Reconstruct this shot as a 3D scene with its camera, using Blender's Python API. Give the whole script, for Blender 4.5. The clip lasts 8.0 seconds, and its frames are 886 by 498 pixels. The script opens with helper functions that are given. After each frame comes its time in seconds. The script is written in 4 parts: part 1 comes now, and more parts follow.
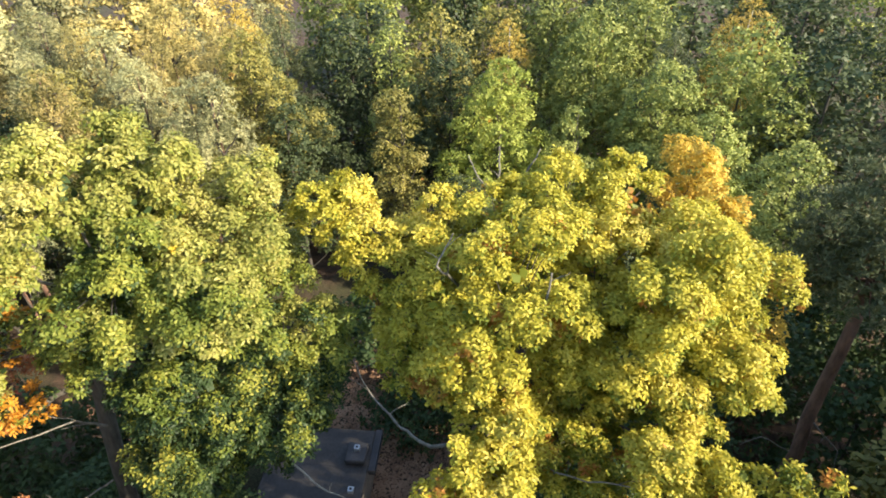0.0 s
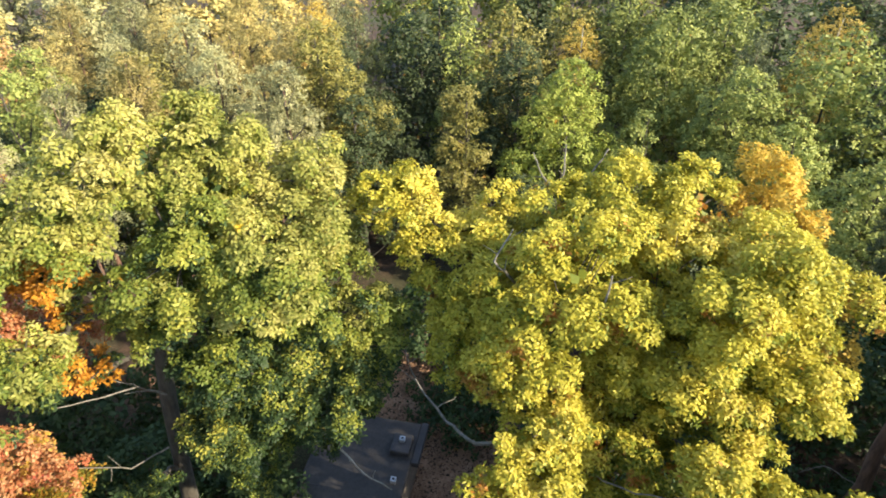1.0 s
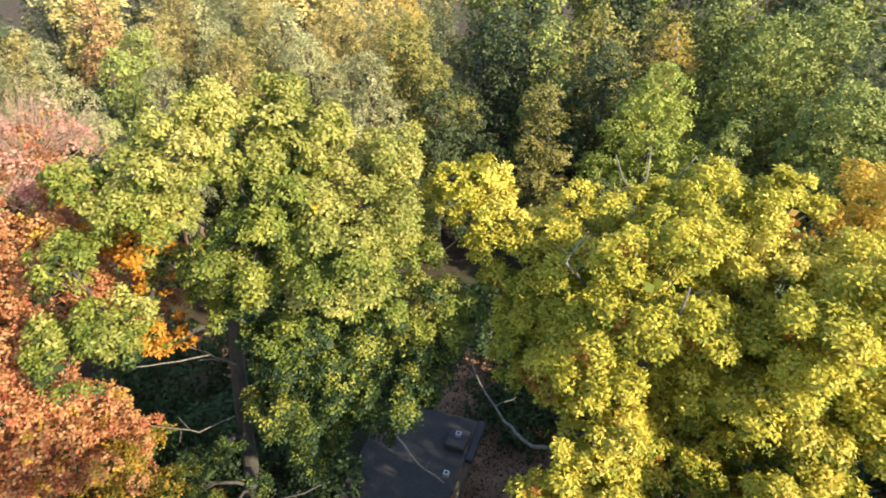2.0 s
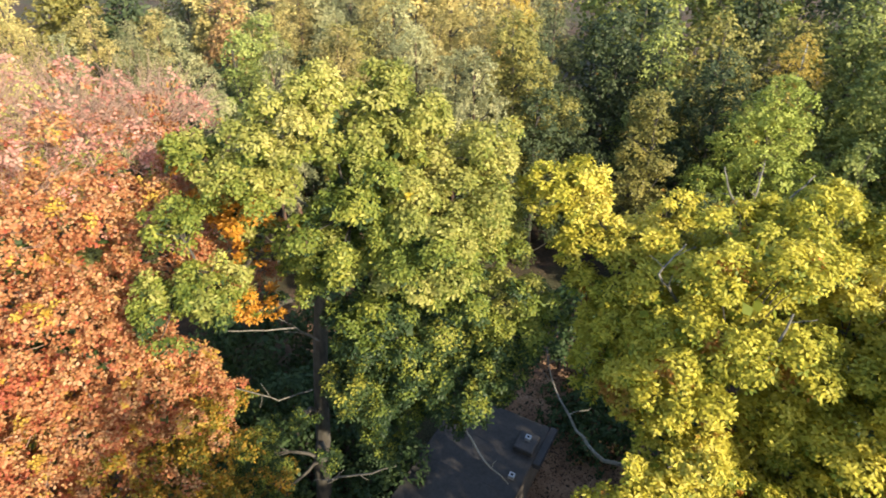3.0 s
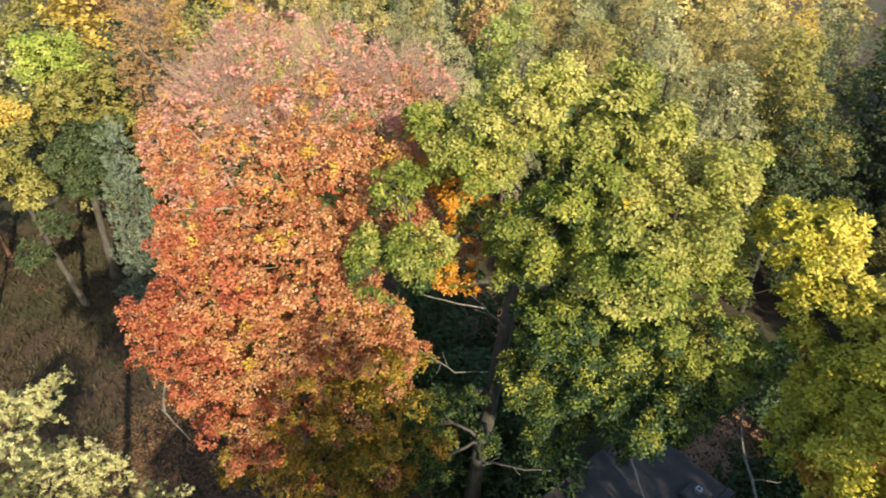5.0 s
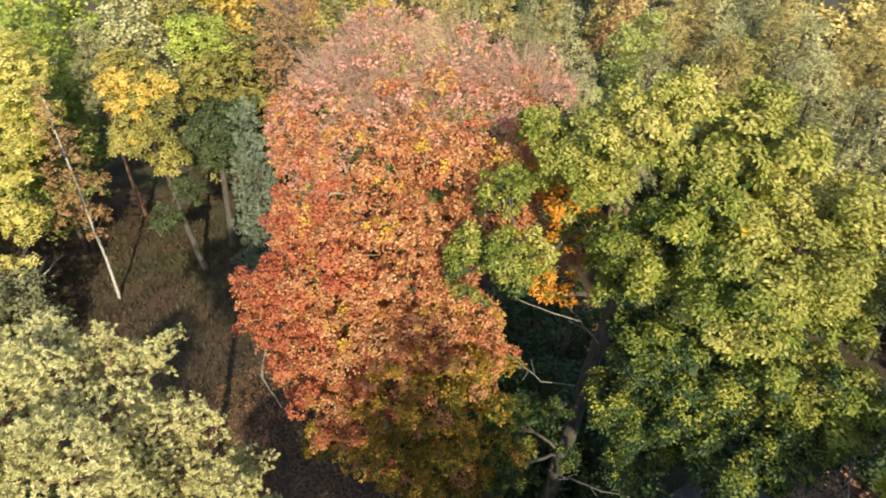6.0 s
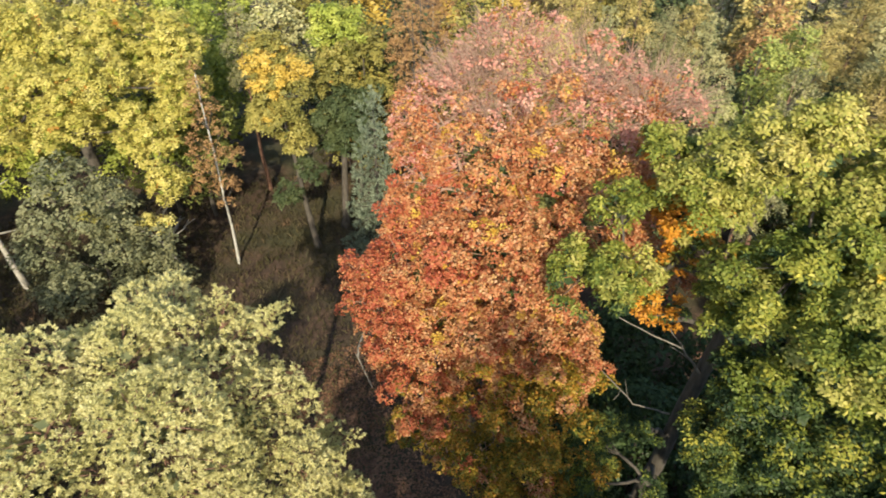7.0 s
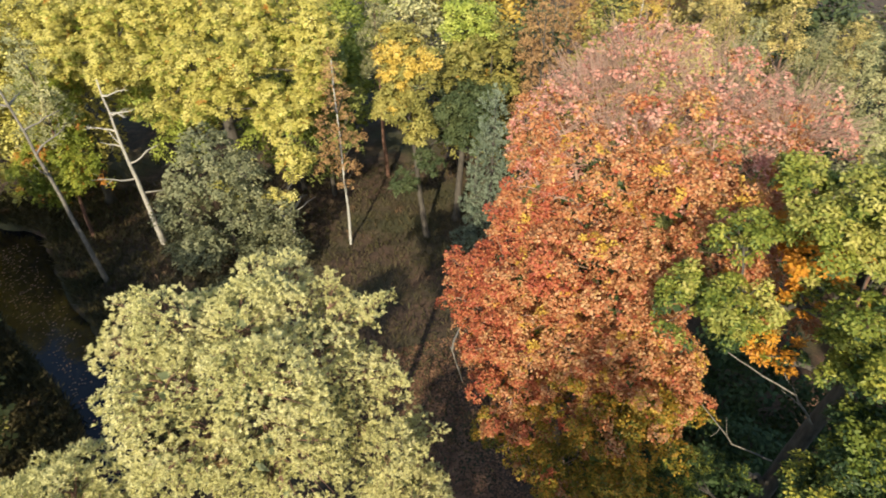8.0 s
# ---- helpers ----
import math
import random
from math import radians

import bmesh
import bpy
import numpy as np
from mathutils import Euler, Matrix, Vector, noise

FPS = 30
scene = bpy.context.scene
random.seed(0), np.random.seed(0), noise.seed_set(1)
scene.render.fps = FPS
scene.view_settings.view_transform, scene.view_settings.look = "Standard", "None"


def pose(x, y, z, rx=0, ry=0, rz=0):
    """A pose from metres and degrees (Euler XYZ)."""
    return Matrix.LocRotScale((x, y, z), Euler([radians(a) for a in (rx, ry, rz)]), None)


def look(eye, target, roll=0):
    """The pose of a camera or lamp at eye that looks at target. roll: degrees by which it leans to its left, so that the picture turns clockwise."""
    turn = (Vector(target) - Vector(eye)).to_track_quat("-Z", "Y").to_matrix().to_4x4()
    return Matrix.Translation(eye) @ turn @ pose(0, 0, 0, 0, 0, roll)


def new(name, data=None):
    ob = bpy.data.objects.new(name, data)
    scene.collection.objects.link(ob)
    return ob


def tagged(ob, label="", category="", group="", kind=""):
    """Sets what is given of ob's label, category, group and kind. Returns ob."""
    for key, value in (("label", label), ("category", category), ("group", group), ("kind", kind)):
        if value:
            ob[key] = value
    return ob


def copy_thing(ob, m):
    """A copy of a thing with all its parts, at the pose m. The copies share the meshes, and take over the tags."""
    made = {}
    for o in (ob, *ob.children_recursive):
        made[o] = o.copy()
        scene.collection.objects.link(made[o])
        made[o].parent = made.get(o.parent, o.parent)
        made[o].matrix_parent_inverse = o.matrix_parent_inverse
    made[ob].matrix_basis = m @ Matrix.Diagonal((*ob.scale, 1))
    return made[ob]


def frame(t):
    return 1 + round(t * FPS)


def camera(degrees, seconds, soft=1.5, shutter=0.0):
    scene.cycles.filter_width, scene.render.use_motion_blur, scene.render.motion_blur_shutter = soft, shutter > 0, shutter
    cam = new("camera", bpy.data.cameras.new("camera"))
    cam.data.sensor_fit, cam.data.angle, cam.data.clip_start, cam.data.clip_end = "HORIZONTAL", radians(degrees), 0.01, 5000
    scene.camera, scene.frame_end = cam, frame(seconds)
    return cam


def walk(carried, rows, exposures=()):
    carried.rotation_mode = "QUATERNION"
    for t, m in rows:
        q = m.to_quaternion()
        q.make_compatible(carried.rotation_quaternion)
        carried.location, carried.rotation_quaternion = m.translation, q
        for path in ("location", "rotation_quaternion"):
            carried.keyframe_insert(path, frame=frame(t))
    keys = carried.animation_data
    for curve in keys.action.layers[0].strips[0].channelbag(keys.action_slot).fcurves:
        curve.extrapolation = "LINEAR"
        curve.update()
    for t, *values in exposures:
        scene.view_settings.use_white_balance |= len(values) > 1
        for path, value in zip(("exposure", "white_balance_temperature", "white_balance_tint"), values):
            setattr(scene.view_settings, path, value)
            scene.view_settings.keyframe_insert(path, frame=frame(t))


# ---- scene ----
cam = camera(70.2, 8.0, soft=1.75, shutter=0.25)
# seconds, x, y, z, tilt below the level, lean, heading to the left of +Y
ROWS = (
    (0.0, 0.0, 0.0, 28.0, 35.00, -0.57, 0.22),
    (0.5, -0.02, 0.0, 27.91, 34.98, -0.54, 2.85),
    (1.0, -0.04, 0.0, 27.83, 35.01, -0.46, 6.50),
    (1.5, -0.04, 0.01, 27.76, 35.07, -0.43, 10.28),
    (3.0, -0.03, 0.04, 27.57, 35.23, -0.38, 24.15),
    (3.5, -0.02, 0.05, 27.53, 35.29, -0.36, 29.76),
    (4.0, 0.0, 0.06, 27.50, 35.36, -0.38, 35.48),
    (4.5, 0.01, 0.07, 27.48, 35.43, -0.42, 41.24),
    (6.0, 0.03, 0.10, 27.54, 35.38, -0.40, 58.11),
    (6.5, 0.03, 0.11, 27.60, 35.45, -0.38, 63.94),
    (7.0, 0.03, 0.12, 27.68, 35.57, -0.39, 69.77),
    (7.5, 0.01, 0.12, 27.79, 35.71, -0.45, 75.65),
    (8.0, -0.02, 0.13, 27.92, 35.94, -0.55, 81.60),
)


def carried_pose(x, y, z, down, lean, left):
    return pose(x, y, z, 90 - down, 0, left) @ pose(0, 0, 0, 0, 0, lean)


walk(cam, [(t, carried_pose(*row)) for t, *row in ROWS], exposures=((0, 1.30), (4, 0.97), (8, 0.70)))

# ---- daylight: low afternoon sun from behind the camera ----
SUN_LEFT, SUN_UP = 250.0, 29.0
to_sun = Vector((-math.sin(radians(SUN_LEFT)) * math.cos(radians(SUN_UP)), math.cos(radians(SUN_LEFT)) * math.cos(radians(SUN_UP)), math.sin(radians(SUN_UP))))
world = bpy.data.worlds.new("sky")
scene.world = world
world.use_nodes = True
sky = world.node_tree.nodes.new("ShaderNodeTexSky")
sky.sky_type, sky.sun_disc = "NISHITA", False
sky.sun_elevation, sky.sun_rotation = radians(SUN_UP), radians(360 - SUN_LEFT)
world.node_tree.links.new(sky.outputs[0], world.node_tree.nodes["Background"].inputs[0])
world.node_tree.nodes["Background"].inputs[1].default_value = 0.15
sun_data = bpy.data.lights.new("sun", "SUN")
sun_data.energy, sun_data.angle, sun_data.color = 4.2, radians(0.6), (1.0, 0.86, 0.66)
sun = new("sun", sun_data)
sun.matrix_world = look(to_sun * 200, (0, 0, 0))


# ---- materials ----
def material(name):
    m = bpy.data.materials.new(name)
    m.use_nodes = True
    nodes, links = m.node_tree.nodes, m.node_tree.links
    return m, nodes, links, nodes["Principled BSDF"]


def ramp(nodes, stops):
    r = nodes.new("ShaderNodeValToRGB")
    el = r.color_ramp.elements
    while len(el) < len(stops):
        el.new(0.5)
    for e, (at, col) in zip(el, stops):
        e.position, e.color = at, (*col, 1)
    return r


def noise_tex(nodes, links, scale, detail=3.0, stretch=None, rough=0.55):
    tc = nodes.new("ShaderNodeTexCoord")
    n = nodes.new("ShaderNodeTexNoise")
    n.inputs["Scale"].default_value, n.inputs["Detail"].default_value, n.inputs["Roughness"].default_value = scale, detail, rough
    if stretch:
        mp = nodes.new("ShaderNodeMapping")
        mp.inputs["Scale"].default_value = stretch
        links.new(tc.outputs["Object"], mp.inputs[0])
        links.new(mp.outputs[0], n.inputs["Vector"])
    else:
        links.new(tc.outputs["Object"], n.inputs["Vector"])
    return n


def mixed(nodes, links, fac, a, b, blend="MIX"):
    mx = nodes.new("ShaderNodeMix")
    mx.data_type, mx.blend_type = "RGBA", blend
    for value, slot in ((fac, 0), (a, 6), (b, 7)):
        if isinstance(value, (int, float)):
            mx.inputs[slot].default_value = value
        elif isinstance(value, tuple):
            mx.inputs[slot].default_value = (*value, 1)
        else:
            links.new(value, mx.inputs[slot])
    return mx.outputs[2]


def leaf_material(name, tones, patch=0.7, odd=None, odd_share=0.03, through_leaf=0.28, rough=0.55, per_tree=0.0, single=0.4):
    """Leaves: tones from leaf to leaf and from spray to spray, some of another colour, light coming through."""
    m, nodes, links, p = material(name)
    geo = nodes.new("ShaderNodeNewGeometry")
    n = noise_tex(nodes, links, patch, 2.0)
    add = nodes.new("ShaderNodeMath")
    add.operation = "MULTIPLY_ADD"
    links.new(geo.outputs["Random Per Island"], add.inputs[0])
    add.inputs[1].default_value = single
    spread = nodes.new("ShaderNodeMapRange")
    spread.inputs["From Min"].default_value, spread.inputs["From Max"].default_value = 0.3, 0.7
    spread.inputs["To Min"].default_value, spread.inputs["To Max"].default_value = 0.0, 1.0 - single
    links.new(n.outputs["Fac"], spread.inputs["Value"])
    links.new(spread.outputs[0], add.inputs[2])
    r = ramp(nodes, [(i / (len(tones) - 1), c) for i, c in enumerate(tones)])
    links.new(add.outputs[0], r.inputs[0])
    col = r.outputs[0]
    if odd:
        n2 = noise_tex(nodes, links, patch * 1.7, 3.0)
        gt = nodes.new("ShaderNodeMapRange")
        gt.inputs["From Min"].default_value, gt.inputs["From Max"].default_value = 0.72 - odd_share, 0.76 - odd_share
        links.new(n2.outputs["Fac"], gt.inputs["Value"])
        col = mixed(nodes, links, gt.outputs[0], col, odd)
    if per_tree:
        oi = nodes.new("ShaderNodeObjectInfo")
        hsv = nodes.new("ShaderNodeHueSaturation")
        mr = nodes.new("ShaderNodeMapRange")
        mr.inputs["To Min"].default_value, mr.inputs["To Max"].default_value = 1 - per_tree, 1 + per_tree
        links.new(oi.outputs["Random"], mr.inputs["Value"])
        links.new(mr.outputs[0], hsv.inputs["Value"])
        links.new(col, hsv.inputs["Color"])
        col = hsv.outputs[0]
    links.new(col, p.inputs["Base Color"])
    p.inputs["Roughness"].default_value = rough
    p.inputs["Specular IOR Level"].default_value = 0.3
    tr = nodes.new("ShaderNodeBsdfTranslucent")
    links.new(col, tr.inputs["Color"])
    ms = nodes.new("ShaderNodeMixShader")
    ms.inputs[0].default_value = through_leaf
    links.new(p.outputs[0], ms.inputs[1])
    links.new(tr.outputs[0], ms.inputs[2])
    links.new(ms.outputs[0], nodes["Material Output"].inputs["Surface"])
    return m


def bark_material(name, dark, light, scale=6.0, stretch=(1, 1, 0.25), bump=0.6, rough=0.9):
    m, nodes, links, p = material(name)
    n = noise_tex(nodes, links, scale, 6.0, stretch, 0.65)
    n2 = noise_tex(nodes, links, 0.7, 2.0)
    r = ramp(nodes, [(0.32, dark), (0.68, light)])
    links.new(n.outputs["Fac"], r.inputs[0])
    col = mixed(nodes, links, n2.outputs["Fac"], r.outputs[0], (0.6, 0.66, 0.55), "MULTIPLY")
    links.new(col, p.inputs["Base Color"])
    p.inputs["Roughness"].default_value = rough
    b = nodes.new("ShaderNodeBump")
    b.inputs["Strength"].default_value, b.inputs["Distance"].default_value = bump, 0.03
    links.new(n.outputs["Fac"], b.inputs["Height"])
    links.new(b.outputs[0], p.inputs["Normal"])
    return m


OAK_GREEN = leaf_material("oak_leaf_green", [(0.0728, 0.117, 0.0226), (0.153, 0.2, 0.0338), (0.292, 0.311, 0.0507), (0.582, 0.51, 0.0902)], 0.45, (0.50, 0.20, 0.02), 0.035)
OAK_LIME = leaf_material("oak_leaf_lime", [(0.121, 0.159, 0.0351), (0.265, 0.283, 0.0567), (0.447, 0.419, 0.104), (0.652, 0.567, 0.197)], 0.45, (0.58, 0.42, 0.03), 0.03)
# Green with shade put into its colour, for lower lobes and crown depths.
OAK_SHADED = leaf_material("oak_leaf_deep_green", [(0.0264, 0.0516, 0.0204), (0.0504, 0.0864, 0.0276), (0.096, 0.134, 0.036)], 0.45, (0.42, 0.22, 0.02), 0.03)
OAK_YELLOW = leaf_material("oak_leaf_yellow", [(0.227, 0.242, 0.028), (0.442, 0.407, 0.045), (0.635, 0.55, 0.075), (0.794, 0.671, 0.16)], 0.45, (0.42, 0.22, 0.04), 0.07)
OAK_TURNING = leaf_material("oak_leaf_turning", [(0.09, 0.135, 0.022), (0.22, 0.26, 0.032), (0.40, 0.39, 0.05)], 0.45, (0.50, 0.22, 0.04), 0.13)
OAK_AMBER = leaf_material("oak_leaf_amber", [(0.42, 0.25, 0.03), (0.62, 0.42, 0.05), (0.74, 0.57, 0.11)], 0.8, (0.45, 0.20, 0.03), 0.05)
OAK_ORANGE = leaf_material("oak_leaf_orange", [(0.40, 0.15, 0.015), (0.58, 0.26, 0.03), (0.66, 0.36, 0.04)], 1.2, (0.36, 0.13, 0.02), 0.08)
MAPLE_RED = leaf_material("maple_leaf_red", [(0.264, 0.0528, 0.0315), (0.422, 0.106, 0.054), (0.502, 0.185, 0.081), (0.528, 0.282, 0.108)], 0.6, (0.62, 0.38, 0.05), 0.06, single=0.7)
MAPLE_ORANGE = leaf_material("maple_leaf_orange", [(0.28, 0.08, 0.035), (0.44, 0.165, 0.065), (0.53, 0.25, 0.105), (0.57, 0.34, 0.17), (0.54, 0.34, 0.06)], 0.6, (0.60, 0.40, 0.07), 0.12, single=0.7)
MAPLE_GOLD = leaf_material("maple_leaf_gold", [(0.09, 0.12, 0.022), (0.24, 0.21, 0.03), (0.44, 0.27, 0.035), (0.50, 0.19, 0.035)], 0.7, (0.08, 0.13, 0.025), 0.10, single=0.7)
MAPLE_PINK = leaf_material("maple_leaf_pink", [(0.48, 0.17, 0.13), (0.60, 0.30, 0.22), (0.70, 0.46, 0.34)], 0.9, single=0.7)
PINE_BRIGHT = leaf_material("pine_needles_light", [(0.363, 0.36, 0.144), (0.544, 0.518, 0.207), (0.672, 0.637, 0.297), (0.726, 0.684, 0.378)], 0.9, (0.32, 0.20, 0.09), 0.03, 0.18, 0.6)
PINE_BLUE = leaf_material("pine_needles_blue_green", [(0.161, 0.186, 0.0853), (0.349, 0.342, 0.159), (0.59, 0.54, 0.26)], 0.8, None, 0, 0.18, 0.6, 0.28, single=0.15)
PINE_OLIVE = leaf_material("pine_needles_olive", [(0.207, 0.185, 0.0632), (0.441, 0.37, 0.126), (0.726, 0.568, 0.214)], 0.8, (0.40, 0.20, 0.06), 0.03, 0.18, 0.6, 0.28, single=0.15)
PINE_YOUNG = leaf_material("pine_needles_grey_green", [(0.096, 0.131, 0.08), (0.192, 0.238, 0.152), (0.32, 0.361, 0.24)], 0.8, None, 0, 0.18, 0.6, 0.1)
# Also fills pine depths, where its dark tone stands for shade.
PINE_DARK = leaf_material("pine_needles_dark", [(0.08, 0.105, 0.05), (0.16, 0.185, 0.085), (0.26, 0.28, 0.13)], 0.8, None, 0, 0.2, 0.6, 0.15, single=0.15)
FAR_GREEN = leaf_material("leaf_mid_green", [(0.13, 0.181, 0.046), (0.286, 0.325, 0.0805), (0.52, 0.525, 0.138)], 0.6, (0.38, 0.16, 0.03), 0.02, 0.18, 0.55, 0.2)
# Darkened green: shade of the distant woods is put into this colour.
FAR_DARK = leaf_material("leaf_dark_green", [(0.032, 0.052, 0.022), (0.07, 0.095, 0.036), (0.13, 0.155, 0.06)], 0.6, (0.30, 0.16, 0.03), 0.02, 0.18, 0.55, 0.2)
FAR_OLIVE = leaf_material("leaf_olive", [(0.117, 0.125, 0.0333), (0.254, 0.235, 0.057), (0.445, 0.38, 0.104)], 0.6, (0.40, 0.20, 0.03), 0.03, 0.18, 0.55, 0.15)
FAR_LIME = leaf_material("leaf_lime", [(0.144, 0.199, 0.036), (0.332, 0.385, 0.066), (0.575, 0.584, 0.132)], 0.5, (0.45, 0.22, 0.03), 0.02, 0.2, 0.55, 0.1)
FAR_YELLOW = leaf_material("leaf_yellow", [(0.306, 0.282, 0.054), (0.555, 0.498, 0.117), (0.723, 0.649, 0.234)], 0.5, (0.20, 0.24, 0.03), 0.05, 0.2, 0.55, 0.1)
BIRCH_GOLD = leaf_material("birch_leaf_gold", [(0.352, 0.245, 0.0432), (0.567, 0.408, 0.0756), (0.645, 0.51, 0.151)], 0.8, None, 0, 0.2, 0.5, 0.1)
BIRCH_RUST = leaf_material("birch_leaf_rust", [(0.30, 0.17, 0.08), (0.46, 0.28, 0.12), (0.52, 0.36, 0.14)], 0.8, None, 0, 0.3, 0.6, 0.1)
WILLOW = leaf_material("willow_leaf_grey_green", [(0.105, 0.123, 0.0675), (0.225, 0.239, 0.12), (0.39, 0.377, 0.195)], 0.6, (0.26, 0.24, 0.05), 0.06, 0.3, 0.6)
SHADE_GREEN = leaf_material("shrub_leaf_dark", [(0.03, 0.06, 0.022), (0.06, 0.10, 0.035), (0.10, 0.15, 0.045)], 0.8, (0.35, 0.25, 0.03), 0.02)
LITTER = leaf_material("fallen_leaf_brown", [(0.09, 0.05, 0.03), (0.20, 0.11, 0.06), (0.32, 0.18, 0.10)], 0.8, (0.40, 0.25, 0.08), 0.04, 0.1, 0.7)
LITTER_PALE = leaf_material("fallen_leaf_pale", [(0.20, 0.115, 0.07), (0.38, 0.23, 0.14), (0.54, 0.36, 0.23)], 0.8, (0.45, 0.28, 0.10), 0.04, 0.1, 0.7)
GRASS = leaf_material("grass_blade_dull", [(0.04, 0.045, 0.018), (0.085, 0.075, 0.03), (0.14, 0.11, 0.055)], 0.25, (0.20, 0.13, 0.07), 0.1, 0.2, 0.7)

OAK_BARK = bark_material("oak_bark", (0.05, 0.041, 0.033), (0.145, 0.125, 0.105))
DEAD_WOOD = bark_material("dead_wood", (0.15, 0.13, 0.11), (0.36, 0.32, 0.28), 8.0, (1, 1, 0.4), 0.4)
BLEACHED = bark_material("bleached_wood", (0.36, 0.32, 0.28), (0.62, 0.57, 0.50), 8.0, (1, 1, 0.4), 0.4)
TWIG_PALE = bark_material("maple_twig_bark", (0.36, 0.21, 0.16), (0.56, 0.38, 0.30), 8.0, (1, 1, 0.4), 0.3)
PINE_BARK = bark_material("pine_bark", (0.10, 0.055, 0.04), (0.30, 0.16, 0.11))
BIRCH_BARK = bark_material("birch_bark", (0.34, 0.32, 0.29), (0.74, 0.72, 0.67), 5.0, (1, 1, 3.0), 0.3, 0.7)


def ground_material():
    m, nodes, links, p = material("forest_soil")
    a = noise_tex(nodes, links, 0.11, 4.0)
    b = noise_tex(nodes, links, 1.3, 6.0, None, 0.7)
    c = noise_tex(nodes, links, 14.0, 4.0, None, 0.7)
    soil = ramp(nodes, [(0.3, (0.035, 0.024, 0.016)), (0.5, (0.085, 0.055, 0.034)), (0.72, (0.17, 0.105, 0.065))])
    links.new(b.outputs["Fac"], soil.inputs[0])
    moss = ramp(nodes, [(0.3, (0.03, 0.036, 0.014)), (0.7, (0.10, 0.095, 0.04))])
    links.new(c.outputs["Fac"], moss.inputs[0])
    where = nodes.new("ShaderNodeMapRange")
    where.inputs["From Min"].default_value, where.inputs["From Max"].default_value = 0.46, 0.6
    links.new(a.outputs["Fac"], where.inputs["Value"])
    col = mixed(nodes, links, where.outputs[0], soil.outputs[0], moss.outputs[0])
    speck = ramp(nodes, [(0.35, (0.55, 0.5, 0.45)), (0.6, (1.0, 1.0, 1.0)), (0.75, (1.5, 1.25, 1.0))])
    links.new(c.outputs["Fac"], speck.inputs[0])
    links.new(mixed(nodes, links, 1.0, col, speck.outputs[0], "MULTIPLY"), p.inputs["Base Color"])
    p.inputs["Roughness"].default_value = 0.95
    bump = nodes.new("ShaderNodeBump")
    bump.inputs["Strength"].default_value, bump.inputs["Distance"].default_value = 0.8, 0.06
    links.new(c.outputs["Fac"], bump.inputs["Height"])
    links.new(bump.outputs[0], p.inputs["Normal"])
    return m


SOIL = ground_material()


def water_material():
    m, nodes, links, p = material("dark_stream_water")
    n = noise_tex(nodes, links, 1.8, 3.0)
    p.inputs["Base Color"].default_value = (0.006, 0.007, 0.008, 1)
    p.inputs["Roughness"].default_value, p.inputs["IOR"].default_value = 0.06, 1.33
    bump = nodes.new("ShaderNodeBump")
    bump.inputs["Strength"].default_value, bump.inputs["Distance"].default_value = 0.25, 0.03
    links.new(n.outputs["Fac"], bump.inputs["Height"])
    links.new(bump.outputs[0], p.inputs["Normal"])
    return m


WATER = water_material()


def plain_material(name, dark, light, scale, rough=0.8, metal=0.0, bump=0.2, stretch=None):
    m, nodes, links, p = material(name)
    n = noise_tex(nodes, links, scale, 5.0, stretch, 0.65)
    n2 = noise_tex(nodes, links, scale * 12, 3.0)
    r = ramp(nodes, [(0.3, dark), (0.7, light)])
    links.new(n.outputs["Fac"], r.inputs[0])
    grain = ramp(nodes, [(0.3, (0.75, 0.75, 0.75)), (0.7, (1.15, 1.15, 1.15))])
    links.new(n2.outputs["Fac"], grain.inputs[0])
    links.new(mixed(nodes, links, 1.0, r.outputs[0], grain.outputs[0], "MULTIPLY"), p.inputs["Base Color"])
    p.inputs["Roughness"].default_value, p.inputs["Metallic"].default_value = rough, metal
    b = nodes.new("ShaderNodeBump")
    b.inputs["Strength"].default_value, b.inputs["Distance"].default_value = bump, 0.01
    links.new(n2.outputs["Fac"], b.inputs["Height"])
    links.new(b.outputs[0], p.inputs["Normal"])
    return m


FELT = plain_material("roofing_felt", (0.036, 0.033, 0.030), (0.070, 0.063, 0.057), 0.7, 0.75)
FELT_PATCH = plain_material("roofing_felt_newer", (0.036, 0.035, 0.036), (0.065, 0.062, 0.062), 0.9, 0.7)
RENDER_WALL = plain_material("old_plaster", (0.18, 0.15, 0.12), (0.30, 0.26, 0.21), 1.2, 0.9)
BRICK_RED = plain_material("brick_red", (0.20, 0.06, 0.035), (0.34, 0.11, 0.06), 5.0, 0.85)
ZINC = plain_material("zinc", (0.45, 0.46, 0.47), (0.70, 0.71, 0.72), 6.0, 0.45, 0.7)
HOLE = plain_material("dark_opening", (0.01, 0.01, 0.01), (0.02, 0.02, 0.02), 4.0, 0.9)


# ---- builders ----
def unit(v):
    return v / np.maximum(np.linalg.norm(v, axis=-1, keepdims=True), 1e-9)


UP = np.array((0.0, 0.0, 1.0))


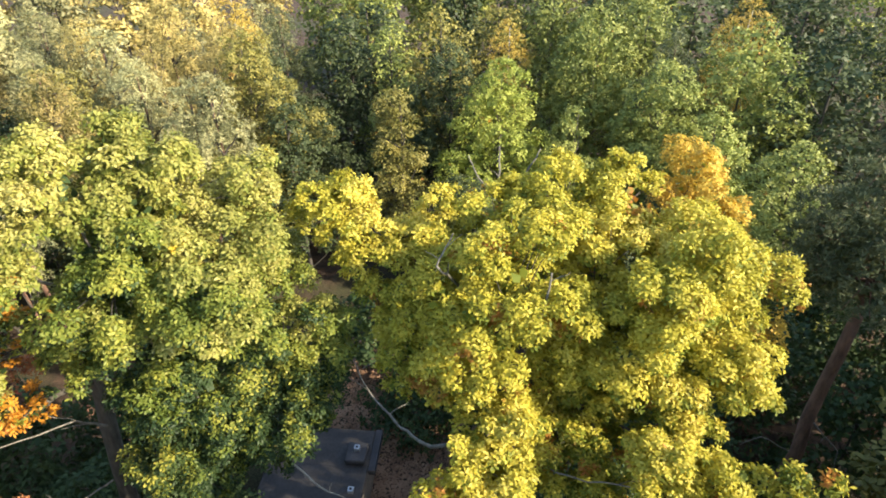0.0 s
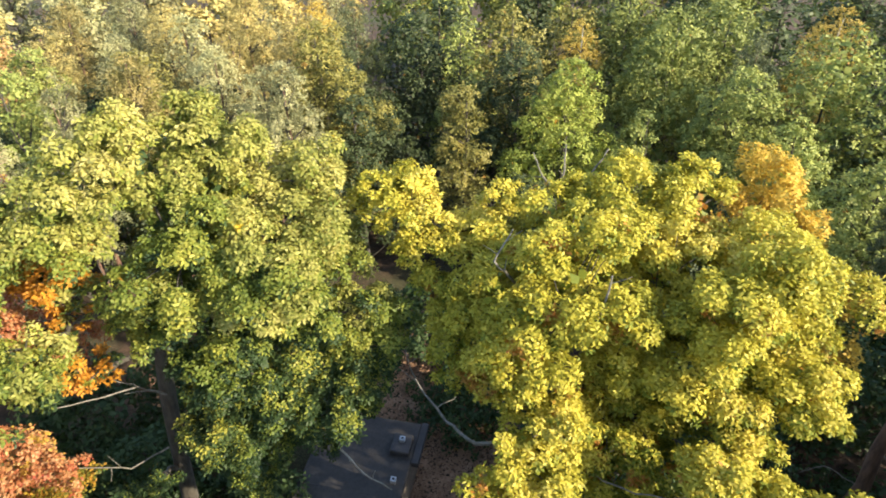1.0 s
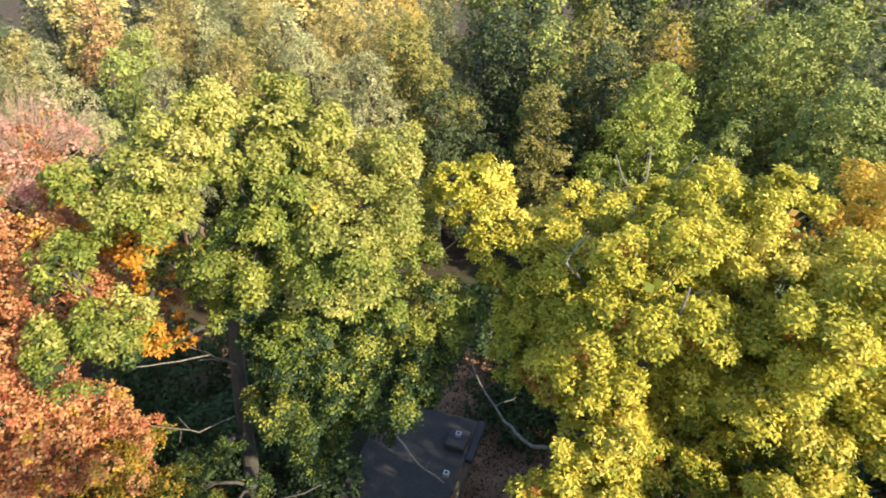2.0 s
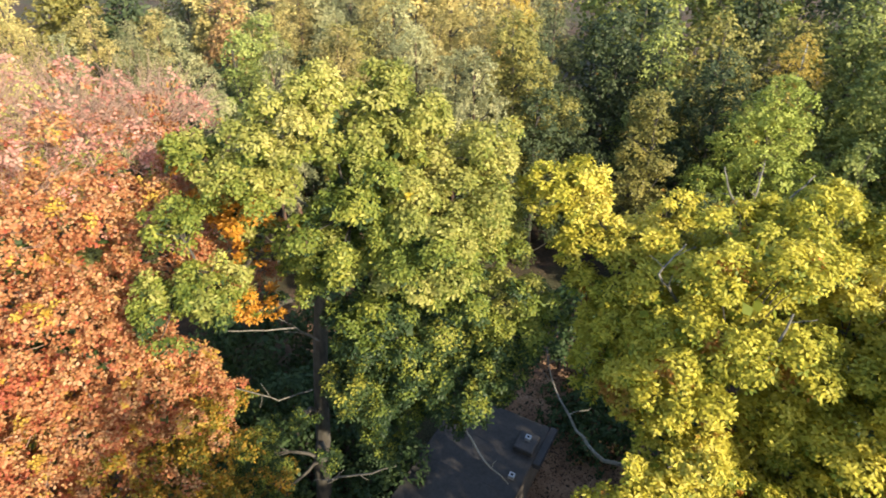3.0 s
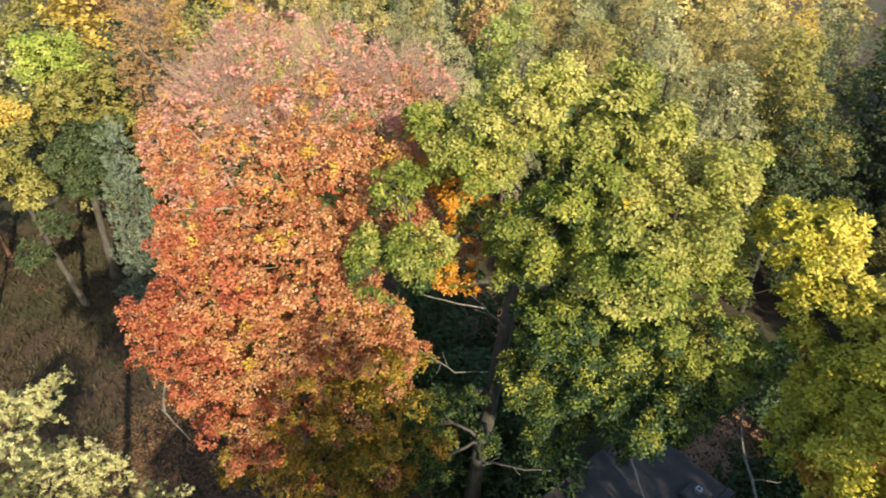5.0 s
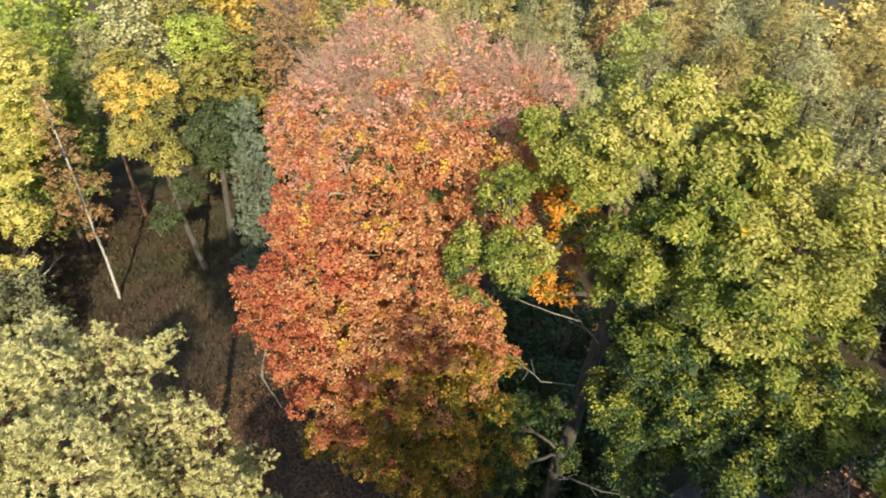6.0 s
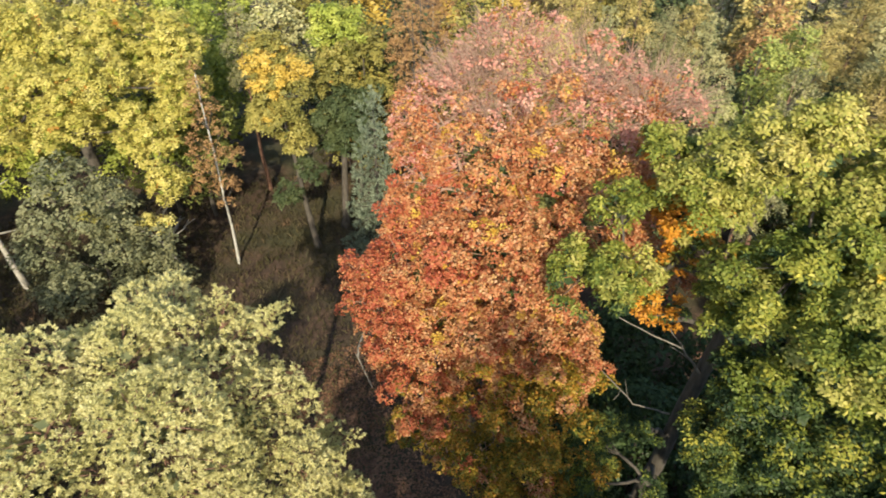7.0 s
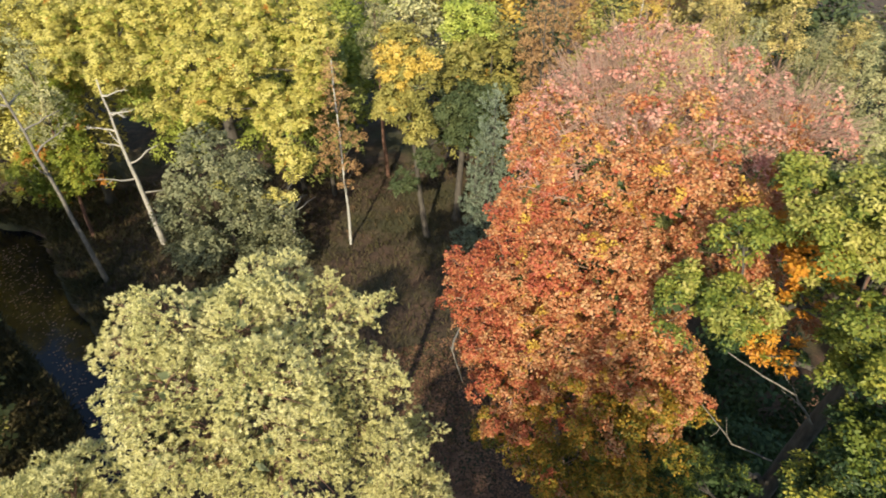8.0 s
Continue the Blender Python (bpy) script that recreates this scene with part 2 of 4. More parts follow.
def quad_mesh(name, verts, mats, slots=None):
    """A mesh of loose four-cornered pieces; verts: n x 4 x 3."""
    me = bpy.data.meshes.new(name)
    n = len(verts)
    me.vertices.add(4 * n)
    me.loops.add(4 * n)
    me.polygons.add(n)
    me.vertices.foreach_set("co", np.ascontiguousarray(verts, np.float32).ravel())
    me.loops.foreach_set("vertex_index", np.arange(4 * n, dtype=np.int32))
    me.polygons.foreach_set("loop_start", np.arange(0, 4 * n, 4, dtype=np.int32))
    for m in mats:
        me.materials.append(m)
    if slots is not None:
        me.polygons.foreach_set("material_index", np.ascontiguousarray(slots, np.int32))
    me.update(calc_edges=True)
    return me


def tubes_mesh(name, tubes, mat, sides=7):
    """A mesh of tapered stems; tubes: (points, radii)."""
    verts, faces, off = [], [], 0
    for pts, rad in tubes:
        pts, rad = np.asarray(pts, float), np.asarray(rad, float)
        k = len(pts)
        tan = unit(np.gradient(pts, axis=0))
        ref = np.array((1.0, 0.0, 0.0)) if abs(tan[0][0]) < 0.8 else np.array((0.0, 1.0, 0.0))
        a = np.linspace(0, 2 * np.pi, sides, endpoint=False)
        for p, t, r in zip(pts, tan, rad):
            u = unit(np.cross(t, ref))
            v = np.cross(t, u)
            verts.append(p + r * (np.cos(a)[:, None] * u + np.sin(a)[:, None] * v))
        for i in range(k - 1):
            for j in range(sides):
                q = (j + 1) % sides
                faces.append((off + i * sides + j, off + i * sides + q, off + (i + 1) * sides + q, off + (i + 1) * sides + j))
        faces.append(tuple(off + (k - 1) * sides + j for j in range(sides)))
        off += k * sides
    me = bpy.data.meshes.new(name)
    me.from_pydata(np.concatenate(verts).tolist(), [], faces)
    me.materials.append(mat)
    me.polygons.foreach_set("use_smooth", np.ones(len(me.polygons), bool))
    me.update()
    return me


def mesh_part(name, me, parent, label=""):
    ob = new(name, me)
    ob.parent = parent
    return tagged(ob, label)


def part(name, bm, mat, parent, label=""):
    me = bpy.data.meshes.new(name)
    bm.to_mesh(me)
    bm.free()
    me.materials.append(mat)
    return mesh_part(name, me, parent, label)


def thing(name, at, label, category, group="", kind=""):
    ob = new(name)
    ob.location = at
    ob.empty_display_size = 0.5
    return tagged(ob, label, category, group, kind)


def stem(rs, a, b, n=7, wob=0.08, lift=0.0, sag=0.0):
    """Points of a crooked branch from a to b."""
    a, b = np.asarray(a, float), np.asarray(b, float)
    s = np.linspace(0, 1, n)[:, None]
    length = np.linalg.norm(b - a)
    walk_ = np.cumsum(rs.normal(0, 1, (n, 3)), 0) * wob * length / n
    walk_ = walk_ - walk_[0] - s * (walk_[-1] - walk_[0])
    return a + s * (b - a) + walk_ + UP * (lift * length * np.sin(np.pi * s) - sag * length * s * s)


def taper(n, r0, r1, power=0.8):
    return r0 + (r1 - r0) * np.linspace(0, 1, n) ** power


def crown_puffs(rs, lobes, size, slots=None, low=-0.5, jut=0.12, apart=0.95, relief=0.0, flat=0.9):
    """Leaf clumps spaced over the outside of a crown of lobes: centre, axis, radius, slot."""
    lobes = np.asarray(lobes, float)
    P, A, S, M = [], [], [], []
    for i, (x, y, z, r) in enumerate(lobes):
        n = 16 + int(11 * (r / size) ** 2)
        d = unit(rs.normal(size=(n, 3)))
        d = d[d[:, 2] > low]
        s = np.minimum(size * np.clip(rs.lognormal(0, 0.3, len(d)), 0.6, 1.8), 0.75 * r)
        p = np.array((x, y, z)) + d * (np.maximum(0.1, r - 0.45 * s) * rs.uniform(1 - jut, 1 + jut, len(d)))[:, None] * np.array((1, 1, flat))
        keep = np.ones(len(d), bool)
        for j, (a, b, c, q) in enumerate(lobes):
            if j != i:
                keep &= np.linalg.norm(p - (a, b, c), axis=1) > 0.8 * q
        P.append(p[keep]), A.append(d[keep]), S.append(s[keep])
        M.append(np.full(keep.sum(), 0 if slots is None else slots[i]))
    P, A, S, M = np.concatenate(P), np.concatenate(A), np.concatenate(S), np.concatenate(M)
    if relief:
        k = np.array([noise.noise(Vector(v * 0.6)) + 0.6 * noise.noise(Vector(v * 1.3)) for v in P])
        P = P + A * (relief * np.clip(k, -0.8, 0.8))[:, None]
        P, A, S, M = P[k > -0.5], A[k > -0.5], S[k > -0.5], M[k > -0.5]
    Q, R, got, m = np.empty((len(P), 3)), np.empty(len(P)), [], 0
    for k in rs.permutation(len(P)):
        gap = Q[:m] - P[k]
        if m == 0 or ((gap * gap).sum(1) > (apart * 0.5 * (R[:m] + S[k])) ** 2).all():
            Q[m], R[m] = P[k], S[k]
            got.append(k)
            m += 1
    P, A, S, M = P[got], A[got], S[got], M[got]
    return P, unit(0.4 * A + 0.8 * UP + 0.22 * rs.normal(size=A.shape)), S, M


def puff_shoots(rs, puffs, per, flat=0.7, sheath=0.3, back=-0.05, peak=0.4):
    """Shoots over the domed side of every clump: place, outward way, slot, height within the clump, clump."""
    P, A, S, M = puffs
    pick = np.repeat(np.arange(len(P)), np.maximum(3, (per * (S / np.mean(S)) ** 2 * rs.uniform(0.8, 1.2, len(P))).astype(int)))
    w = unit(rs.normal(size=(len(pick), 3)) + 0.7 * A[pick])
    along = (w * A[pick]).sum(-1, keepdims=True)
    w = np.where(along < back, w - 2 * along * A[pick], w)
    along = (w * A[pick]).sum(-1, keepdims=True)
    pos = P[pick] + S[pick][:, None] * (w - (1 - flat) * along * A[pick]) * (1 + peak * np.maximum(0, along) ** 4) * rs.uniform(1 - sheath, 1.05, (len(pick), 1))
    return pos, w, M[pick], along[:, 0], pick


def rosettes(rs, shoots, leaves, length, width, loose=0.3, rise=0.15, lean=0.6):
    """A star of leaves at the end of every shoot, spread to the light."""
    pos, w, slot, _, _ = shoots
    m = len(pos)
    f = unit(w + lean * UP + loose * rs.normal(size=w.shape))
    u = unit(np.cross(f, unit(rs.normal(size=(m, 3)))))
    v = np.cross(f, u)
    a = (np.arange(leaves) / leaves * 2 * np.pi)[None] + rs.uniform(-0.45, 0.45, (m, leaves))
    e = np.cos(a)[..., None] * u[:, None] + np.sin(a)[..., None] * v[:, None] + rs.uniform(rise - 0.4, rise + 0.4, (m, leaves, 1)) * f[:, None]
    e = unit(e).reshape(-1, 3)
    g = unit(np.repeat(f, leaves, 0) + loose * rs.normal(size=e.shape))
    side = unit(np.cross(g, e))
    g = np.cross(e, side)
    L = length * rs.uniform(0.7, 1.25, (len(e), 1))
    W = width * rs.uniform(0.75, 1.2, (len(e), 1)) / 2
    base = np.repeat(pos, leaves, 0) + rs.normal(0, 0.2 * length, e.shape) + e * L * 0.1
    q = np.stack([base, base + e * L * 0.6 + side * W, base + e * L - g * L * 0.15, base + e * L * 0.6 - side * W], 1)
    return q, np.repeat(slot, leaves)


def tufts(rs, shoots, needles, length, width, lift=0.5, spread=0.9):
    """A brush of needles at the end of every shoot."""
    pos, w, slot, _, _ = shoots
    axis = unit(w + lift * UP + 0.25 * rs.normal(size=w.shape))[:, None]
    d = unit(axis + spread * unit(rs.normal(size=(len(pos), needles, 3))))
    base = pos[:, None] + axis * rs.uniform(-0.5, 0.2, (len(pos), needles, 1)) * length
    side = unit(np.cross(d, rs.normal(size=d.shape))) * width / 2
    L = length * rs.uniform(0.7, 1.2, (len(pos), needles, 1))
    q = np.stack([base - side * 0.6, base + side * 0.6, base + d * L * 0.7 + side, base + d * L - side * 0.4], 2)
    return q.reshape(-1, 4, 3), np.repeat(slot, needles)


def clump_shading(rs, shoots, slot, turn, leaves):
    """Changes the leaf kind at the tips and the feet of clumps, leaf tint and painted light in one; turn: slot -> (slot
    at the tip, slot at the foot).
    """
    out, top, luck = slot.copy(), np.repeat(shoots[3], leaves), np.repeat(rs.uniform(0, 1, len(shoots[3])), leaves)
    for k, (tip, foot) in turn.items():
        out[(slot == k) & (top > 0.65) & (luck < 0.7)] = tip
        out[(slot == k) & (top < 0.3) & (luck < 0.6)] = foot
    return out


def leaf_quads(rs, C, N, length, width, fold=0.22):
    """Pointed, slightly folded leaves at C facing N."""
    n = len(C)
    d = unit(np.cross(N, unit(rs.normal(size=(n, 3)))))
    s = np.cross(N, d)
    L = length * rs.uniform(0.7, 1.25, (n, 1)) / 2
    W = width * rs.uniform(0.7, 1.25, (n, 1)) / 2
    lift = N * W * fold * rs.uniform(-0.5, 2.0, (n, 1))
    return np.stack([C - d * L, C + s * W + d * L * 0.25 + lift, C + d * L, C - s * W + d * L * 0.25 + lift], 1)


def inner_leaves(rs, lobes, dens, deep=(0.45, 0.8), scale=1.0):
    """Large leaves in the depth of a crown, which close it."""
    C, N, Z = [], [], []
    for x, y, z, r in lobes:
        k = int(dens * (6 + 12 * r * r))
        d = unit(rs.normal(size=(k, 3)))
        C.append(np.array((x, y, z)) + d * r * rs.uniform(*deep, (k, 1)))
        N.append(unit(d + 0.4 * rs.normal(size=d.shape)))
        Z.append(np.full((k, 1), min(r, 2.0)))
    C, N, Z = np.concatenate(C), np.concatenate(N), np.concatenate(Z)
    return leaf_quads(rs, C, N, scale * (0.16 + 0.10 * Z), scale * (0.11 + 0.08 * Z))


# ---- ground, one sheet to the horizon, with the stream bed in it ----
STREAM = ((-40.0, -62.0, 3.0), (-42.0, -44.0, 2.6), (-46.0, -34.0, 2.6), (-43.5, -27.6, 2.3), (-36.0, -22.3, 1.5), (-30.4, -18.0, 1.3), (-26.5, -15.6, 0.9), (-21.8, -13.8, 0.7), (-14.0, -12.0, 0.8), (-4.0, -12.0, 0.8))


def stream_depth(x, y):
    """How far inside the stream a place lies, in widths: below 1 is water."""
    best = np.full(np.shape(x), 99.0)
    for (ax, ay, aw), (bx, by, bw) in zip(STREAM, STREAM[1:]):
        dx, dy = bx - ax, by - ay
        s = np.clip(((x - ax) * dx + (y - ay) * dy) / (dx * dx + dy * dy), 0, 1)
        best = np.minimum(best, np.hypot(x - ax - s * dx, y - ay - s * dy) / (aw + s * (bw - aw)))
    return best


def ground_height(x, y):
    roll = 0.16 * np.sin(x * 0.21 + 1.0) * np.cos(y * 0.17) + 0.07 * np.sin(x * 0.9 + y * 0.5) * np.sin(y * 1.1 - x * 0.3)
    furrow = 0.10 * np.sin((x * 0.93 + y * 0.36) * 1.9) * np.clip((-x - 24) / 6, 0, 1) * np.clip((y + 8) / 5, 0, 1)
    near = np.clip((90 - np.hypot(x, y)) / 40, 0, 1)
    edge = stream_depth(x, y) + 0.12 * np.sin(x * 1.3) * np.sin(y * 1.7)
    bank = np.clip((1.55 - edge) / 0.6, 0, 1)
    bank = bank * bank * (3 - 2 * bank)
    return (roll + furrow) * near * (1 - bank) - 0.95 * bank


def ground_sheet():
    fine = np.arange(-72, 72.1, 0.9)
    far = np.array([80, 95, 120, 160, 240, 400, 800, 1600, 3000.0])
    ax = np.concatenate([-far[::-1], fine, far])
    X, Y = np.meshgrid(ax, ax, indexing="ij")
    Z = ground_height(X, Y)
    n = len(ax)
    i = np.arange(n - 1)
    A = (i[:, None] * n + i[None]).ravel()
    me = bpy.data.meshes.new("ground")
    me.from_pydata(np.stack([X, Y, Z], -1).reshape(-1, 3).tolist(), [], np.stack([A, A + n, A + n + 1, A + 1], -1).tolist())
    me.materials.append(SOIL)
    me.polygons.foreach_set("use_smooth", np.ones(len(me.polygons), bool))
    return tagged(new("ground", me), "brown forest floor of soil, moss and leaf litter", "ground", kind="structure")


ground_sheet()


def water_sheet():
    left, right = [], []
    pts = np.array(STREAM)
    tan = unit(np.gradient(pts[:, :2], axis=0))
    for (x, y, w), t in zip(pts, tan):
        left.append((x - t[1] * w * 1.5, y + t[0] * w * 1.5, -0.42))
        right.append((x + t[1] * w * 1.5, y - t[0] * w * 1.5, -0.42))
    n = len(left)
    me = bpy.data.meshes.new("water")
    me.from_pydata(left + right, [], [(i, n + i, n + i + 1, i + 1) for i in range(n - 1)])
    me.materials.append(WATER)
    tagged(new("water", me), "still black stream water reflecting the sky", "water", kind="structure")


water_sheet()


# ---- the hut with its flat felt roof ----
def box_bm(x0, y0, z0, x1, y1, z1, bevel=0.03):
    bm = bmesh.new()
    bmesh.ops.create_cube(bm, size=1, matrix=Matrix.LocRotScale(((x0 + x1) / 2, (y0 + y1) / 2, (z0 + z1) / 2), None, (x1 - x0, y1 - y0, z1 - z0)))
    if bevel:
        bmesh.ops.bevel(bm, geom=bm.edges[:], offset=bevel, segments=1, affect="EDGES")
    return bm


def hut():
    h = thing("hut", (-6.1, 16.4, 0), "low hut with a flat dark felt roof and plaster walls", "hut")
    h.rotation_euler[2] = radians(-5)
    part("wall", box_bm(-2.3, -5.2, -0.2, 2.1, 3.9, 2.55, 0.01), RENDER_WALL, h)
    roof = part("roof", box_bm(-2.55, -5.5, 2.55, 2.25, 4.2, 2.78), FELT, h, "dark grey roofing felt with laid strips")
    for k in range(9):
        y = -5.4 + k * 1.06
        part("felt_strip", box_bm(-2.5, y, 2.784, 2.2, y + 1.10, 2.795 + 0.006 * (k % 2), 0.003), FELT, roof)
    part("roof_extension", box_bm(2.254, 1.9, 2.45, 2.6, 4.3, 2.79), FELT_PATCH, h, "newer dark felt eave beside the wall")
    hood = part("flue_hood", box_bm(1.15, 2.1, 2.81, 2.1, 3.2, 3.15, 0.05), FELT_PATCH, h, "felt-covered raised flue box")
    for y, z, x in ((2.75, 3.15, 1.65), (0.75, 2.80, 1.72)):
        cap = part("vent_cap", box_bm(x - 0.13, y - 0.13, z, x + 0.13, y + 0.13, z + 0.22, 0.015), ZINC, h, "square pale zinc vent cap")
        part("vent_opening", box_bm(x - 0.06, y - 0.06, z + 0.222, x + 0.06, y + 0.06, z + 0.228, 0), HOLE, cap)
    for y in (-0.9, -0.62, -0.34):
        part("brick", box_bm(2.26, y, 2.56, 2.38, y + 0.24, 2.74, 0.01), BRICK_RED, h, "")
    return h


hut()


# ---- large trees ----
def big_tree(name, label, category, base, fork, lobes, mats, slots, bark, seed, trunk_r=0.3, puff=0.55, per=50, leaf=(5, 0.13, 0.064), inner=14, needles=None, turn=None, relief=0.35, plump=0.95, apart=1.12, dark=0, core=1.3, loose=0.3, jumble=0.7, sparse=None):
    """A tree whose crown follows a few lobes; mats are leaf kinds, slots the kind of every lobe, dark the kind in its depth."""
    rs = np.random.RandomState(seed)
    base, fork = np.array(base, float), np.array(fork, float)
    tree = thing(name, tuple(base), label, category)
    tp = stem(rs, (0, 0, -0.2), fork - base, 10, 0.05)
    tr = taper(10, trunk_r * 1.25, trunk_r * 0.7)
    tr[0] *= 1.35
    mesh_part("trunk", tubes_mesh("trunk", [(tp, tr)], bark, 12), tree)
    local = np.array(lobes, float)
    local[:, :3] -= base
    local[:, 3] *= plump
    knobs = []
    for x, y, z, r in local:
        knobs.append((x, y, z, 0.5 * r))
        for d in unit(rs.normal(size=(int(5 + 5 * r), 3)) + (0, 0, 0.25)):
            q = min(0.85, r * rs.uniform(0.28, 0.5))
            far = (1.03 * r - 0.75 * q) * rs.uniform(0.75, 1.15)
            knobs.append((x + d[0] * far, y + d[1] * far, z + d[2] * far * 0.92, q))
    knobs = np.array(knobs)
    P, A, S, M = crown_puffs(rs, knobs, puff, None, -0.6, 0.12, apart, relief)
    own = np.argmin(np.linalg.norm(P[:, None] - local[None, :, :3], axis=2) / local[None, :, 3], axis=1)
    if slots is not None:
        near = np.argmin(np.linalg.norm((P + rs.normal(0, jumble, P.shape))[:, None] - local[None, :, :3], axis=2) / local[None, :, 3], axis=1)
        M = np.array(slots)[near]
    foot = np.array([tp[np.argmin(np.abs(tp[:, 2] - max(2.0, min(tp[-1][2], c[2] - 1.2 * c[3] - 0.35 * np.hypot(*(c[:2] - tp[-1][:2]))))))] for c in local])
    reach = np.linalg.norm(local[:, :3] - foot, axis=1)
    order, ends = np.argsort(reach), {}
    for i in order:
        x, y, z, r = local[i]
        c = np.array((x, y, z))
        a, thick = foot[i], trunk_r * 0.42
        for k, (e, t) in ends.items():
            if np.linalg.norm(e - c) < 0.75 * np.linalg.norm(a - c):
                a, thick = e, t
        n = 8
        pts = stem(rs, a, c, n, 0.25, 0.05)
        r0 = max(0.035, thick)
        tubes = [(pts, taper(n, r0, r0 * 0.5))]
        ends[i] = (c, r0 * 0.6)
        mine = np.flatnonzero(own == i)
        for j in rs.permutation(mine)[:inner]:
            b = pts[rs.randint(4, n)]
            tubes.append((stem(rs, b, P[j], 4, 0.15, 0.05), taper(4, min(0.03, r0 * 0.4), 0.008)))
        mesh_part("limb", tubes_mesh("limb", tubes, bark, 6), tree)
    shoots = puff_shoots(rs, (P, A, S, M), per)
    for k, share in (sparse or {}).items():
        keep = (shoots[2] != k) | (rs.uniform(0, 1, len(shoots[2])) < share)
        shoots = tuple(v[keep] for v in shoots)
    if needles:
        q, slot = tufts(rs, shoots, *needles)
    else:
        q, slot = rosettes(rs, shoots, *leaf, loose)
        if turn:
            slot = clump_shading(rs, shoots, slot, turn, leaf[0])
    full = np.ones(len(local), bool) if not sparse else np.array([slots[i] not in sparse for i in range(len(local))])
    # Darker leaves in the depth put shade between the clumps.
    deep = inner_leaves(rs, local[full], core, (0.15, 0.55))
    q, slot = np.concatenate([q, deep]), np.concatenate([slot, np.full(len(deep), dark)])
    mesh_part("crown", quad_mesh("crown", q, mats, slot), tree)
    return tree


def bare_branch(tree, seed, points, r0, r1, side=3, mat=None, label="bare grey dead branch"):
    """A dead branch with a few side twigs along a rough line of world points."""
    rs = np.random.RandomState(seed)
    base = np.array(tree.location)
    pts = np.array(points, float) - base
    fine = np.concatenate([stem(rs, a, b, 6, 0.12)[:-1] for a, b in zip(pts, pts[1:])] + [pts[-1:]])
    rad = taper(len(fine), r0 * 0.75, r1 * 0.75)
    tubes = [(fine, rad)]
    for _ in range(side):
        i = rs.randint(len(fine) // 3, len(fine) - 1)
        way = unit(unit(fine[i] - fine[max(0, i - 2)]) + rs.normal(0, 0.7, 3)) * rs.uniform(0.4, 1.0) * np.linalg.norm(pts[-1] - pts[0]) * 0.22
        tubes.append((stem(rs, fine[i], fine[i] + way, 5, 0.2), taper(5, rad[i] * 0.55, 0.008)))
    return mesh_part("dead_branch", tubes_mesh("dead_branch", tubes, mat or DEAD_WOOD, 6), tree, label)


# Lime tops and darkened lower lobes carry some light and shade as colour.
oak_left = big_tree(
    "oak_tree", "tall oak with green leaves turning yellow at the top", "tree", (-11.9, 13.1, 0), (-9.6, 12.4, 16.5),
    [(-8.7, 11.9, 20.9, 1.6), (-7.4, 13.1, 20.4, 1.7), (-5.7, 14.0, 19.6, 1.5), (-10.2, 11.2, 20.1, 1.4), (-7.9, 11.8, 18.9, 2.0), (-5.9, 12.4, 18.5, 2.0), (-4.7, 13.8, 17.8, 1.4),
     (-3.5, 13.1, 16.1, 1.3), (-6.7, 12.0, 15.4, 2.2), (-4.8, 12.8, 14.5, 1.8), (-5.3, 11.9, 17.5, 1.7), (-8.7, 11.6, 17.0, 1.4),
     (-11.4, 10.5, 20.4, 0.9), (-11.2, 9.2, 19.1, 0.8), (-10.3, 8.8, 17.8, 0.8), (-11.1, 7.7, 17.5, 0.75), (-10.7, 10.8, 17.3, 0.6),
     (-11.4, 9.9, 9.6, 1.1), (-7.6, 11.8, 11.2, 1.6), (-11.2, 9.6, 7.2, 1.3), (-6.2, 12.6, 11.5, 1.4), (-4.9, 13.2, 12.3, 1.4), (-7.8, 11.9, 13.2, 1.6), (-10.1, 10.9, 10.6, 0.6), (-9.6, 11.2, 8.4, 0.7),
     (-10.4, 10.9, 15.6, 0.75), (-11.0, 10.5, 15.9, 0.6), (-11.2, 11.0, 18.6, 0.75), (-10.8, 11.3, 17.9, 0.75)],
    [OAK_GREEN, OAK_SHADED, OAK_LIME, OAK_ORANGE], [2, 2, 2, 2, 0, 2, 2, 0, 1, 1, 0, 0, 0, 0, 2, 0, 1, 1, 1, 1, 1, 1, 1, 1, 1, 3, 3, 3, 3], OAK_BARK, 11, 0.30, turn={0: (0, 1), 1: (0, 1), 2: (2, 0)}, relief=0.75, plump=0.9, dark=1, apart=1.2, loose=0.4)
